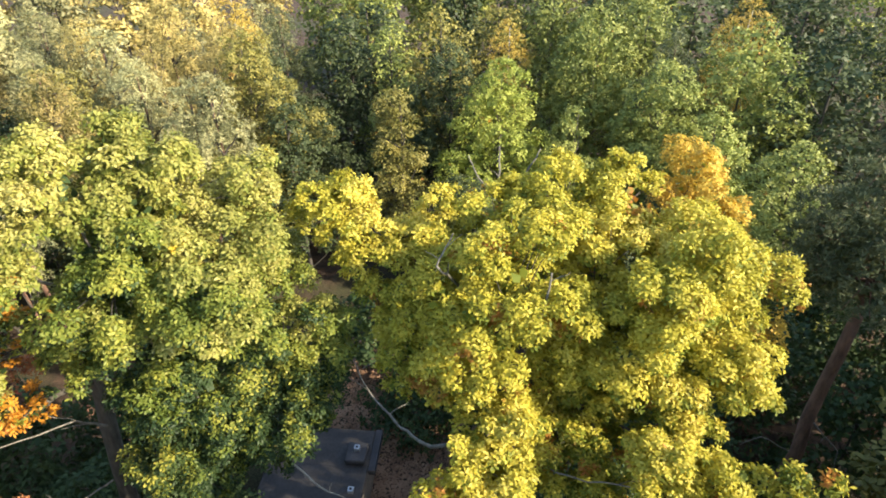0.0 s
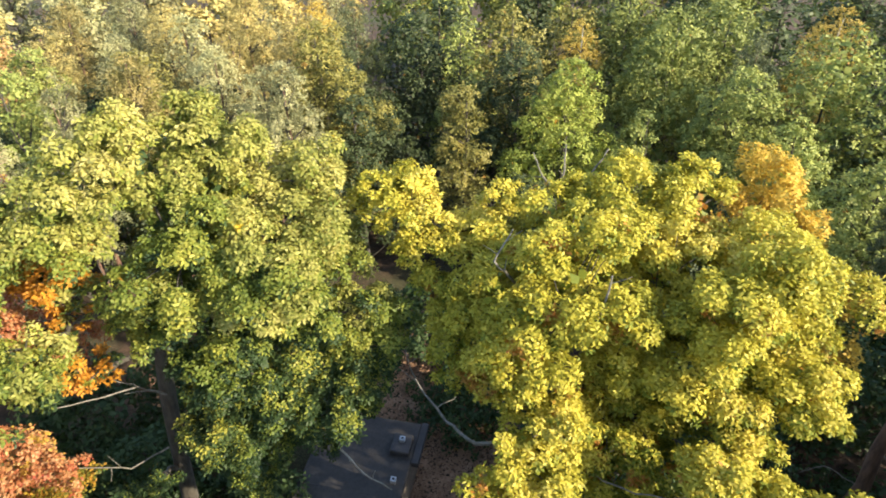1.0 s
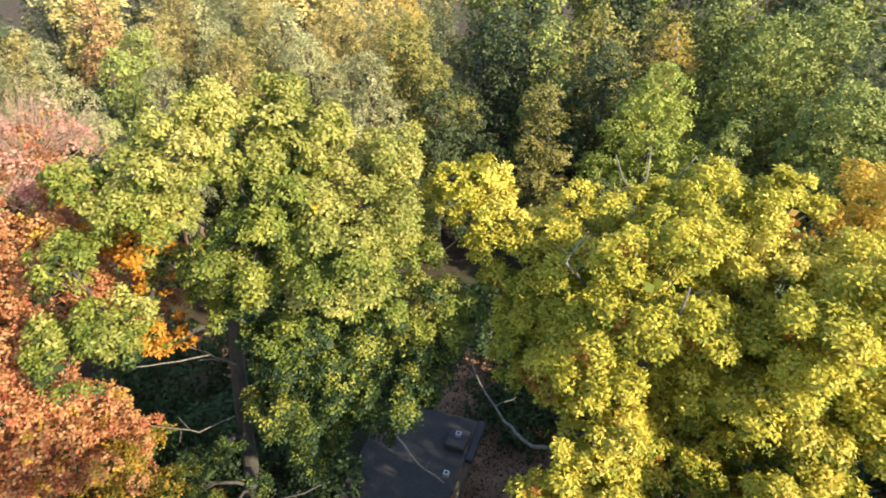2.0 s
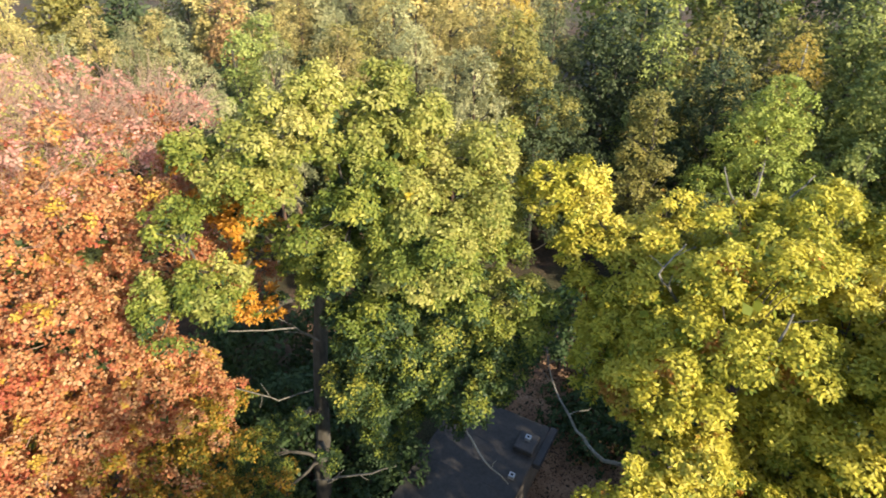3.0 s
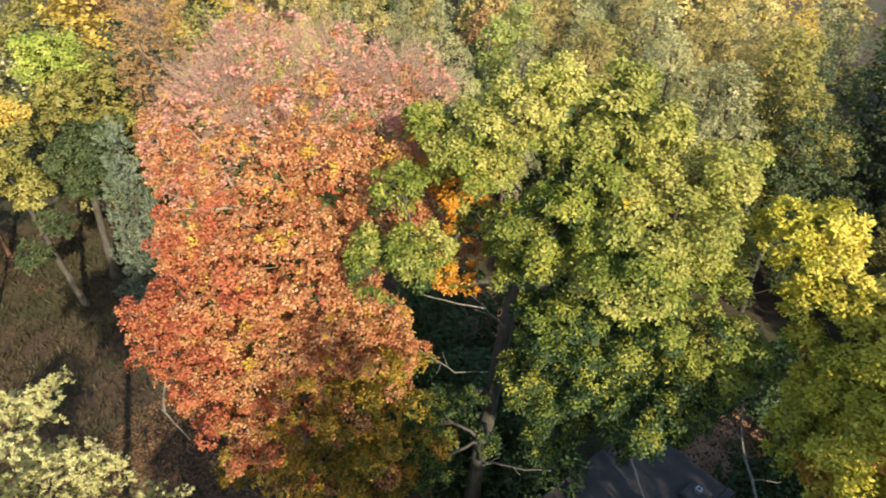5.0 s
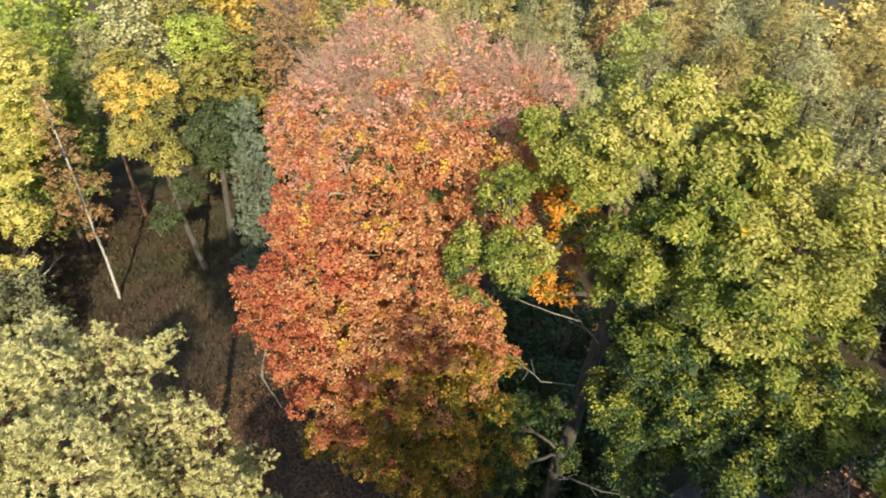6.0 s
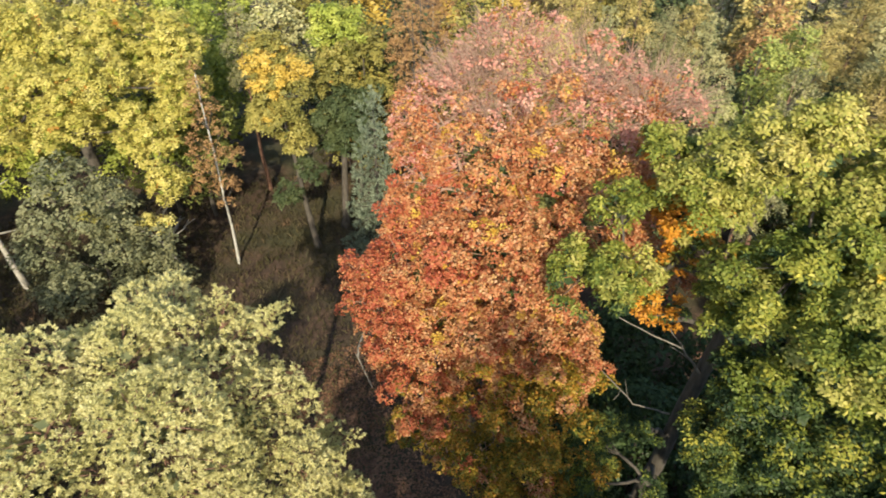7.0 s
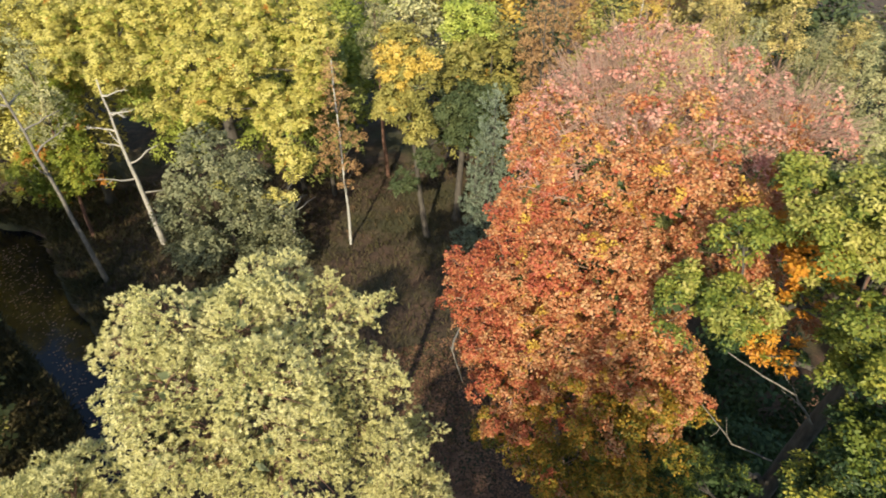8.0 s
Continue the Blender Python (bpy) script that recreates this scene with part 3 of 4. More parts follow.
# Greener clump feet and depths put shade into the yellow crown.
oak_right = big_tree(
    "oak_tree", "broad oak crown in bright yellow autumn leaf", "tree", (4.2, 13.2, 0), (3.6, 13.0, 13.5),
    [(-2.9, 14.7, 18.9, 0.8), (-2.0, 14.4, 18.0, 1.1), (-0.3, 15.0, 18.0, 1.1), (1.5, 14.1, 18.8, 1.5), (3.3, 15.2, 18.8, 1.4), (5.1, 15.3, 18.8, 1.5), (-0.1, 12.7, 17.4, 1.5), (2.0, 12.5, 18.4, 1.7),
     (4.1, 13.4, 17.9, 1.8), (5.9, 12.9, 18.1, 1.8), (7.2, 12.7, 17.6, 1.5), (5.3, 11.5, 17.3, 1.8), (-0.6, 12.2, 16.0, 1.3), (1.1, 11.6, 16.6, 1.4), (3.3, 12.3, 16.0, 1.6), (7.0, 11.2, 16.8, 1.2),
     (0.9, 9.8, 15.3, 1.3), (0.6, 9.3, 14.5, 1.4), (4.1, 11.5, 14.3, 1.6), (5.9, 11.2, 15.2, 1.4), (3.9, 10.5, 13.2, 1.5), (5.1, 8.9, 15.8, 1.0), (6.4, 8.5, 15.5, 1.2), (7.7, 8.0, 15.8, 0.9),
     (-2.7, 14.9, 19.6, 0.5), (-3.2, 14.6, 19.3, 0.5), (-2.2, 14.3, 18.8, 0.6), (-2.4, 13.9, 17.9, 0.7), (-1.9, 13.6, 17.0, 0.7), (-1.5, 14.5, 18.1, 0.6), (-1.1, 13.0, 16.6, 0.7), (-0.9, 12.2, 15.5, 0.7), (-0.4, 15.3, 18.9, 0.7), (1.5, 15.3, 19.2, 0.6), (3.3, 16.0, 19.5, 0.6), (5.3, 16.3, 19.5, 0.6), (2.6, 11.7, 15.0, 1.1), (3.1, 10.5, 14.2, 1.0), (5.0, 10.3, 14.8, 0.9)],
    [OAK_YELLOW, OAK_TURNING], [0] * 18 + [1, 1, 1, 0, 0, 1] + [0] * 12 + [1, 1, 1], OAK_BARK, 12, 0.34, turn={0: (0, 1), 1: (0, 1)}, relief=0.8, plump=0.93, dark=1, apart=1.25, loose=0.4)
amber = big_tree(
    "oak_tree", "young oak in amber and orange leaf behind a yellow oak", "tree", (8.6, 18.2, 0), (8.2, 17.4, 15.5),
    [(7.9, 17.3, 18.4, 1.4), (7.3, 17.0, 17.8, 1.2), (8.7, 16.3, 17.6, 1.1), (9.2, 15.4, 16.0, 1.0), (9.4, 14.6, 14.6, 0.9), (8.8, 17.0, 15.8, 1.4)],
    [OAK_AMBER, OAK_TURNING], None, OAK_BARK, 13, 0.16, puff=0.45, per=26, apart=1.2, core=0.3, dark=1)
# Slot 4 paints shade into the crown's depth with dark green leaves.
maple = big_tree(
    "maple_tree", "large maple in red and orange autumn leaf with thinning top", "tree", (-17.0, 8.6, 0), (-16.6, 8.6, 15.0),
    [(-16.9, 8.7, 20.4, 2.3), (-17.2, 7.5, 19.9, 1.7), (-15.8, 10.6, 19.9, 2.1), (-14.8, 12.3, 19.5, 1.7), (-15.8, 8.0, 18.5, 2.5), (-16.2, 6.9, 17.4, 1.8), (-14.6, 10.0, 18.3, 2.0), (-16.2, 5.5, 14.6, 1.9),
     (-14.0, 7.2, 16.2, 2.4), (-16.1, 4.8, 12.5, 1.7), (-13.5, 9.0, 16.3, 1.8), (-14.1, 6.0, 13.4, 2.0), (-13.0, 8.0, 13.4, 2.2), (-14.2, 5.5, 10.8, 1.6), (-12.7, 7.5, 10.5, 2.2), (-13.2, 6.9, 7.4, 2.1),
     (-12.3, 9.0, 11.2, 1.6), (-12.1, 8.7, 7.0, 1.9), (-13.4, 12.6, 17.6, 1.6), (-13.0, 12.2, 15.4, 1.3), (-15.4, 7.0, 15.2, 2.2), (-17.3, 6.5, 19.2, 1.4), (-17.3, 6.0, 17.0, 1.4), (-16.7, 4.8, 14.6, 1.5), (-14.3, 4.7, 10.8, 1.4), (-15.3, 4.4, 12.2, 1.2), (-14.0, 4.3, 9.8, 1.2), (-13.3, 5.4, 8.0, 1.4),
     (-18.6, 3.8, 13.3, 1.0), (-17.8, 3.6, 12.3, 1.0), (-16.9, 3.8, 10.9, 1.0), (-16.2, 4.1, 9.7, 1.0), (-15.3, 4.6, 8.5, 0.9), (-19.2, 6.5, 20.1, 0.7), (-19.1, 6.1, 18.8, 0.9), (-18.3, 5.9, 17.8, 0.9), (-17.9, 5.2, 15.8, 1.0)],
    [MAPLE_PINK, MAPLE_RED, MAPLE_ORANGE, MAPLE_GOLD, OAK_SHADED], [0, 0, 0, 0, 2, 1, 2, 1, 2, 1, 2, 2, 2, 2, 3, 3, 3, 3, 2, 2, 2, 0, 2, 1, 1, 2, 2, 3, 1, 1, 2, 2, 3, 0, 2, 1, 1], TWIG_PALE, 14, 0.30, leaf=(4, 0.105, 0.085), puff=0.46, per=44, inner=20, turn={0: (0, 2), 2: (2, 1)}, dark=4, core=1.1, loose=0.55, jumble=1.2, relief=0.6, apart=1.22, sparse={0: 0.34})
big_tree(
    "oak_tree", "great spreading oak in clear yellow leaf across the stream", "tree", (-48.5, -9.5, 0), (-47.5, -9.6, 8.0),
    [(-52.4, -20.4, 13.6, 3.2), (-51.0, -15.8, 14.5, 3.3), (-48.7, -10.7, 14.4, 3.4), (-47.9, -6.0, 14.6, 3.2), (-46.8, -2.1, 14.1, 2.2), (-44.2, -2.5, 12.1, 2.4), (-44.5, -6.9, 12.3, 3.1), (-45.2, -11.2, 12.1, 2.7), (-48.1, -16.2, 12.2, 2.6), (-41.6, -4.6, 9.8, 2.1), (-41.9, -3.0, 10.6, 1.5), (-39.2, -4.2, 7.4, 1.3), (-37.6, -5.0, 6.0, 1.0), (-43.0, -9.4, 10.5, 2.1), (-49.7, -20.7, 11.5, 2.1), (-43.4, -12.9, 10.1, 1.5)],
    [FAR_YELLOW, OAK_TURNING], None, OAK_BARK, 18, 0.55, puff=0.62, per=34, leaf=(5, 0.165, 0.10), turn={0: (0, 1)}, relief=0.7, dark=1, core=0.5, inner=8)
big_tree(
    "oak_tree", "oak with green-gold leaves hanging over the dark stream", "tree", (-49.5, -21.0, 0), (-49.0, -20.5, 6.0),
    [(-48.6, -22.6, 9.6, 2.1), (-45.8, -20.4, 8.0, 2.2), (-44.7, -22.3, 6.0, 2.0), (-43.5, -19.3, 5.9, 1.7), (-54.0, -23.3, 13.3, 2.6), (-43.4, -21.7, 4.4, 1.6)],
    [FAR_YELLOW, OAK_TURNING], [1, 1, 1, 1, 0, 1], OAK_BARK, 19, 0.35, puff=0.6, per=20, leaf=(5, 0.22, 0.13), relief=0.6, dark=1, core=0.5, inner=8)
big_tree(
    "oak_tree", "young oak with gold and green leaves beside the clearing", "tree", (-39.9, 4.8, 0), (-41.0, 4.1, 8.0),
    [(-42.5, 3.7, 14.4, 1.5), (-41.4, 4.5, 13.6, 1.5), (-41.4, 2.9, 12.7, 1.4), (-40.2, 4.5, 12.1, 1.4), (-39.7, 3.7, 10.1, 1.4), (-39.1, 4.4, 8.9, 1.2), (-40.7, 3.1, 11.0, 1.4), (-42.2, 2.7, 13.6, 1.0)],
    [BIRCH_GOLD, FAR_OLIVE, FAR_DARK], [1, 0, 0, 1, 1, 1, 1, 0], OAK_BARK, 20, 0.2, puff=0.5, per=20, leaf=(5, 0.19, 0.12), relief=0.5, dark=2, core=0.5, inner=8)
big_tree(
    "oak_tree", "oak in deep green leaf, yellowing at the top, beside the clearing", "tree", (-42.1, 7.4, 0), (-42.6, 8.1, 8.0),
    [(-44.2, 8.4, 14.4, 2.0), (-42.8, 10.0, 13.6, 1.6), (-42.6, 8.0, 12.2, 2.1), (-41.0, 8.3, 10.3, 2.0), (-40.7, 6.6, 8.9, 1.7), (-39.6, 8.4, 8.6, 1.5), (-40.2, 4.9, 6.3, 1.1), (-40.0, 3.2, 5.0, 1.1), (-42.0, 10.0, 10.8, 1.4)],
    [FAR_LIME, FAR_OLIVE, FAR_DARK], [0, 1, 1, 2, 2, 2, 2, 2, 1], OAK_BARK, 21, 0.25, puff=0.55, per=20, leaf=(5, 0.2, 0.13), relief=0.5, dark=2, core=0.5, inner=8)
pine = big_tree(
    "pine_tree", "broad pine crown with pale yellow-green needle tufts", "tree", (-11.8, -3.6, 0), (-11.6, -2.8, 14.0),
    [(-12.6, -3.3, 16.9, 1.7), (-12.4, -1.5, 16.4, 1.5), (-13.3, -0.2, 16.2, 0.7), (-12.1, -4.7, 17.5, 1.1), (-10.7, -3.0, 16.5, 2.0), (-11.5, -1.0, 15.2, 1.7), (-10.5, -4.8, 16.8, 1.4),
     (-9.6, -4.3, 15.6, 1.8), (-9.7, -2.4, 15.2, 1.9), (-10.6, -0.3, 13.8, 1.6), (-10.6, 0.5, 12.0, 1.1), (-14.2, -2.6, 16.6, 1.2), (-11.2, 0.9, 13.0, 1.0), (-10.9, 0.6, 10.6, 1.3), (-12.1, 0.2, 17.3, 0.45), (-10.2, 0.3, 13.6, 1.1), (-9.8, 0.6, 12.2, 1.1),
     (-13.3, -5.9, 17.1, 0.7), (-12.5, -6.1, 16.8, 0.6), (-11.5, -5.6, 16.4, 0.7), (-10.6, -5.8, 16.0, 0.6), (-13.6, -4.6, 17.0, 0.7), (-14.1, -3.0, 17.2, 0.6), (-13.5, -0.9, 17.0, 0.6), (-12.8, 0.4, 17.1, 0.4), (-12.6, -0.4, 16.7, 0.6)],
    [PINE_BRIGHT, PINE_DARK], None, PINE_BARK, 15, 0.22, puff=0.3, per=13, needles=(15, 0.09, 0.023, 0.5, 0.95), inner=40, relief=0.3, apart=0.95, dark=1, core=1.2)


big_tree(
    "pine_tree", "lower pine with pale needle tufts beside a taller pine", "tree", (-9.9, -7.8, 0), (-9.8, -7.6, 11.0),
    [(-9.4, -7.0, 13.6, 1.3), (-10.3, -7.6, 14.2, 1.2), (-9.2, -8.2, 14.0, 1.4), (-8.8, -7.4, 12.6, 1.3), (-10.6, -8.6, 12.8, 1.3)],
    [PINE_BRIGHT, PINE_DARK], None, PINE_BARK, 17, 0.18, puff=0.34, per=20, needles=(12, 0.12, 0.021), relief=0.25, dark=1)


def bare_twigs(tree, seed, lobes, count):
    """Fans of leafless twigs that stand out of the top of a crown."""
    rs = np.random.RandomState(seed)
    base, tubes = np.array(tree.location), []
    for _ in range(count):
        x, y, z, r = lobes[rs.randint(len(lobes))]
        d = unit(rs.normal(size=3) * (0.8, 0.8, 0.5) + (0, 0, 0.9))
        a = np.array((x, y, z)) - base + d * r * rs.uniform(0.4, 0.75)
        b = a + unit(d + rs.normal(0, 0.25, 3)) * rs.uniform(0.7, 1.6)
        tubes.append((stem(rs, a, b, 4, 0.12), (0.011, 0.009, 0.006, 0.003)))
        for _ in range(3):
            c = a + (b - a) * rs.uniform(0.2, 0.7)
            tubes.append((stem(rs, c, c + unit(b - a + rs.normal(0, 0.5, 3)) * rs.uniform(0.3, 0.7), 3, 0.1), (0.006, 0.004, 0.003)))
    return mesh_part("bare_top", tubes_mesh("bare_top", tubes, TWIG_PALE, 4), tree, "pale leafless twigs at the top of the crown")


bare_twigs(maple, 31, ((-16.9, 8.7, 20.4, 2.3), (-17.2, 7.5, 19.9, 1.7), (-15.8, 10.6, 19.9, 2.1), (-14.8, 12.3, 19.5, 1.7), (-15.8, 8.0, 18.5, 2.5)), 800)

# dead wood on the two oaks
bare_branch(oak_left, 41, ((-10.05, 12.3, 13.1), (-10.1, 11.4, 14.4), (-11.2, 9.7, 15.3)), 0.06, 0.02, 2)
bare_branch(oak_left, 42, ((-10.9, 12.5, 4.6), (-9.8, 11.7, 6.6), (-7.4, 12.2, 8.0)), 0.10, 0.03, 4)
bare_branch(oak_left, 43, ((-10.6, 12.2, 10.6), (-10.8, 10.7, 11.5), (-11.2, 9.3, 13.4)), 0.05, 0.015, 2)
bare_branch(oak_left, 44, ((-7.0, 12.4, 12.5), (-5.6, 12.9, 11.5), (-4.7, 12.7, 10.3), (-3.3, 12.6, 8.8)), 0.075, 0.03, 3, BLEACHED, "bleached bare branch hanging over a hut roof")
bare_branch(oak_left, 52, ((-9.4, 12.2, 18.4), (-9.9, 10.6, 20.3), (-10.4, 10.0, 20.5)), 0.06, 0.02, 3)
bare_branch(oak_right, 45, ((2.8, 13.2, 11.5), (-0.5, 13.0, 11.1), (-1.8, 14.9, 10.0), (-2.9, 16.2, 10.3), (-3.6, 17.1, 11.7)), 0.11, 0.025, 4)
bare_branch(oak_right, 46, ((2.3, 12.4, 16.6), (2.1, 11.1, 17.9), (2.3, 11.2, 18.5), (2.4, 11.3, 19.4)), 0.09, 0.03, 3)
bare_branch(oak_right, 47, ((3.2, 12.3, 13.4), (2.2, 10.3, 14.3), (2.7, 9.6, 14.5), (4.3, 8.6, 15.3)), 0.06, 0.02, 4)
bare_branch(oak_right, 48, ((0.4, 13.2, 17.4), (-0.2, 12.0, 19.1), (0.2, 12.5, 19.7)), 0.06, 0.02, 3)
for k, line in enumerate((((1.4, 15.8, 18.8), (1.0, 16.1, 19.2), (0.7, 16.4, 19.8)), ((1.6, 15.8, 18.8), (1.6, 16.2, 19.4), (1.6, 16.6, 20.0)), ((2.2, 15.8, 18.8), (2.4, 16.2, 19.4), (2.8, 16.6, 19.9)))):
    bare_branch(oak_right, 49 + k, line, 0.07, 0.02, 2)

pine_right = big_tree(
    "pine_tree", "tall shaded pine with a bare reddish trunk", "tree", (13.3, 15.5, 0), (13.2, 15.3, 14.5),
    [(12.1, 16.3, 17.2, 1.5), (12.4, 16.2, 18.4, 1.2), (11.4, 15.6, 16.2, 1.2), (12.6, 14.8, 16.4, 1.6), (14.0, 15.4, 18.0, 1.7), (15.0, 16.5, 16.8, 1.6), (14.6, 14.2, 16.0, 1.6), (13.2, 16.8, 15.6, 1.5)],
    [PINE_DARK], None, PINE_BARK, 16, 0.27, puff=0.45, per=18, needles=(8, 0.20, 0.045))
bare_branch(pine_right, 61, ((13.3, 15.4, 9.5), (14.3, 14.6, 8.6), (14.6, 14.2, 6.8)), 0.04, 0.015, 3)
bare_branch(pine_right, 62, ((13.3, 15.4, 7.5), (12.0, 15.6, 8.2), (11.2, 15.4, 8.0)), 0.035, 0.012, 3)


# ---- forest trees, a few shapes that share their meshes ----
def forest_shape(name, seed, mats_key, h, r, kind):
    """A tree of height h and crown radius r: trunk, limbs and crown."""
    rs = np.random.RandomState(seed)
    tree = thing(name, (0, 0, 0), "forest tree", "tree")
    bark = {"pine": PINE_BARK, "pine_far": PINE_BARK, "birch": BIRCH_BARK}.get(kind, OAK_BARK)
    grey = kind == "aspen"
    kind = "birch" if grey else kind
    tp = stem(rs, (0, 0, -0.2), (rs.normal(0, 0.25), rs.normal(0, 0.25), h * 0.93), 9, 0.03)
    tr0 = (0.0075 if kind == "birch" else 0.013) * h
    mesh_part("trunk", tubes_mesh("trunk", [(tp, taper(9, tr0, 0.03))], bark, 8), tree)
    lobes, tubes = [], []
    lite, belt = kind.endswith("_far"), kind.endswith("_belt")
    kind = kind.replace("_far", "").replace("_belt", "")
    if kind == "spruce":
        # whorls of branches, each with clumps of needles along its outer part
        P, A, S = [], [], []
        rings = 20
        for i in range(rings):
            s = (i + rs.uniform(0.2, 0.8)) / rings
            w, z = r * (1.03 - s) + 0.12, h * (0.12 + 0.865 * s)
            count = 7 if s < 0.75 else 4
            for k in range(count):
                a = i * 1.3 + (k + rs.uniform(-0.25, 0.25)) / count * 2 * math.pi
                reach = w * rs.uniform(0.72, 1.15)
                out = np.array((math.cos(a), math.sin(a), 0.0))
                foot = np.array(tp[int(np.clip((z / h - 0.05) / 0.93, 0.05, 1) * 8)])
                foot[2] = z - 0.25 * reach
                tip = out * reach + UP * (z - 0.1 * reach)
                tubes.append((stem(rs, foot, tip, 4, 0.1), taper(4, tr0 * 0.22, 0.012)))
                for f in np.arange(1.0, 0.25 if reach < 1 else 0.4, -0.42 / max(reach, 0.42)):
                    P.append(foot + (tip - foot) * f + rs.normal(0, 0.1, 3) + UP * 0.1)
                    A.append(unit(out * (0.75 if f > 0.8 else 0.35) + UP * 0.8 + 0.25 * rs.normal(size=3)))
                    S.append(rs.uniform(0.3, 0.46) * (0.75 + 0.25 * f))
                lobes.append((*(foot + (tip - foot) * 0.55), 0.42 * reach))
        for z in (0.95, 0.975, 1.0):
            P.append(np.array((tp[-1][0], tp[-1][1], h * z))), A.append(UP), S.append(0.26)
        puffs = np.array(P), np.array(A), np.array(S), np.zeros(len(P), int)
        q, slot = tufts(rs, puff_shoots(rs, puffs, 6, 0.9, 0.4, peak=0), 7, 0.27, 0.055, 0.8, 0.75)
        q = np.concatenate([q, inner_leaves(rs, np.array(lobes), 0.35, (0.1, 0.9), 0.9)])
    else:
        low = {"birch": 0.38, "bush": 0.05, "pine": 0.58}.get(kind, 0.30)
        n = {"birch": 20, "bush": 14, "pine": 15}.get(kind, 17)
        for i in range(n):
            s = (i + rs.uniform(0, 1)) / n
            w = r * math.sqrt(max(0.03, 1 - (2 * s - 0.6) ** 2 / 1.9)) * (1.14 - 0.5 * s)
            a = i * 2.4 + rs.uniform(-0.5, 0.5)
            if kind == "pine":
                w = r * 1.1 * (1.04 - s) ** 0.8 * min(1.0, 0.7 + 1.2 * s)
            d = w * rs.uniform(0.45, 0.8)
            q = r * rs.uniform(0.34, 0.55) * ((0.95 - 0.5 * s) if kind == "pine" else (1.05 - 0.35 * s))
            lobes.append((d * math.cos(a), d * math.sin(a), h * (low + (0.97 - low) * s) - q * 0.6, q))
        lobes = np.array(lobes)
        for x, y, z, q in lobes:
            f = np.clip((z - 0.6 * math.hypot(x, y)) / (h * 0.93), 0.1, 0.95) * 8
            tubes.append((stem(rs, tp[int(f)], (x, y, z), 5, 0.15), taper(5, tr0 * 0.35, 0.015)))
        if kind == "birch":
            puffs = crown_puffs(rs, lobes, 0.42, None, -0.8, 0.2, 1.2, 0.3)
            q, slot = rosettes(rs, puff_shoots(rs, puffs, 9, 0.9, 0.6), 5, 0.12, 0.08, 0.6)
        elif kind == "pine":
            puffs = crown_puffs(rs, lobes, 0.5 if lite else 0.42, None, -0.4, 0.15, 1.05, 0.3)
            q, slot = rosettes(rs, puff_shoots(rs, puffs, 8 if lite else 13, 0.9, 0.35, -0.2), 5, *((0.24, 0.08) if lite else (0.18, 0.058)), 0.35, 0.7, 0.4)
            q = np.concatenate([q, inner_leaves(rs, lobes, 0.6, (0.3, 0.7), 1.1)])
        else:
            puffs = crown_puffs(rs, lobes, 1.15 if belt else 0.7 if lite else 0.52, None, -0.5, 0.15, 1.05, 0.0 if belt else 0.4)
            q, slot = rosettes(rs, puff_shoots(rs, puffs, 12 if belt else 9 if lite or kind == "bush" else 12), *((4, 0.42, 0.28) if belt else (4, 0.28, 0.17) if lite else (4, 0.24, 0.15) if kind == "bush" else (5, 0.19, 0.11)), 0.45)
            q = np.concatenate([q, inner_leaves(rs, lobes, 0.35 if belt else 0.6, (0.3, 0.75), 2.2 if belt else 1.6)])
        for j in rs.permutation(len(puffs[0]))[: 12 if lite else 30]:
            c = puffs[0][j]
            k = np.argmin(np.linalg.norm(lobes[:, :3] - c, axis=1))
            tubes.append((stem(rs, lobes[k, :3], c, 3, 0.1), (0.03, 0.02, 0.01)))
    mesh_part("limb", tubes_mesh("limb", tubes, OAK_BARK, 3 if lite else 4), tree)
    mesh_part("crown", quad_mesh("crown", q, [mats_key], None), tree)
    return tree


SHAPES = {}


def forest_tree(kind, mat, x, y, h, r, label, seed=0, name="forest_tree"):
    """Puts a tree of that kind down; trees of one shape and leaf share their meshes."""
    r = r * 1.18 if kind == "leaf" and h > 10 else r * 1.14 if kind == "pine" else r
    kind = "leaf_far" if kind == "leaf" and math.hypot(x, y) > 44.5 else kind
    key = (kind, mat.name, seed % 2, round(r / h / 0.08))
    rs = np.random.RandomState(int(abs(x * 31 + y * 17) * 10) % 9999)
    if key not in SHAPES:
        SHAPES[key] = forest_shape(name, len(SHAPES) + 50, mat, h, r, kind), h, r
        tree = SHAPES[key][0]
        tree.location = (x, y, float(ground_height(np.array(x), np.array(y))))
    else:
        src, h0, r0 = SHAPES[key]
        tree = copy_thing(src, Matrix.Translation((x, y, float(ground_height(np.array(x), np.array(y))))) @ Matrix.Rotation(rs.uniform(0, 6.28), 4, "Z"))
        tree.scale = (r / r0, r / r0, h / h0)
        tree.name = name
    return tagged(tree, label, "tree", {"pine": "forest pines", "pine_far": "forest pines", "spruce": "forest spruces", "birch": "forest birches"}.get(kind, "forest broadleaf trees"))


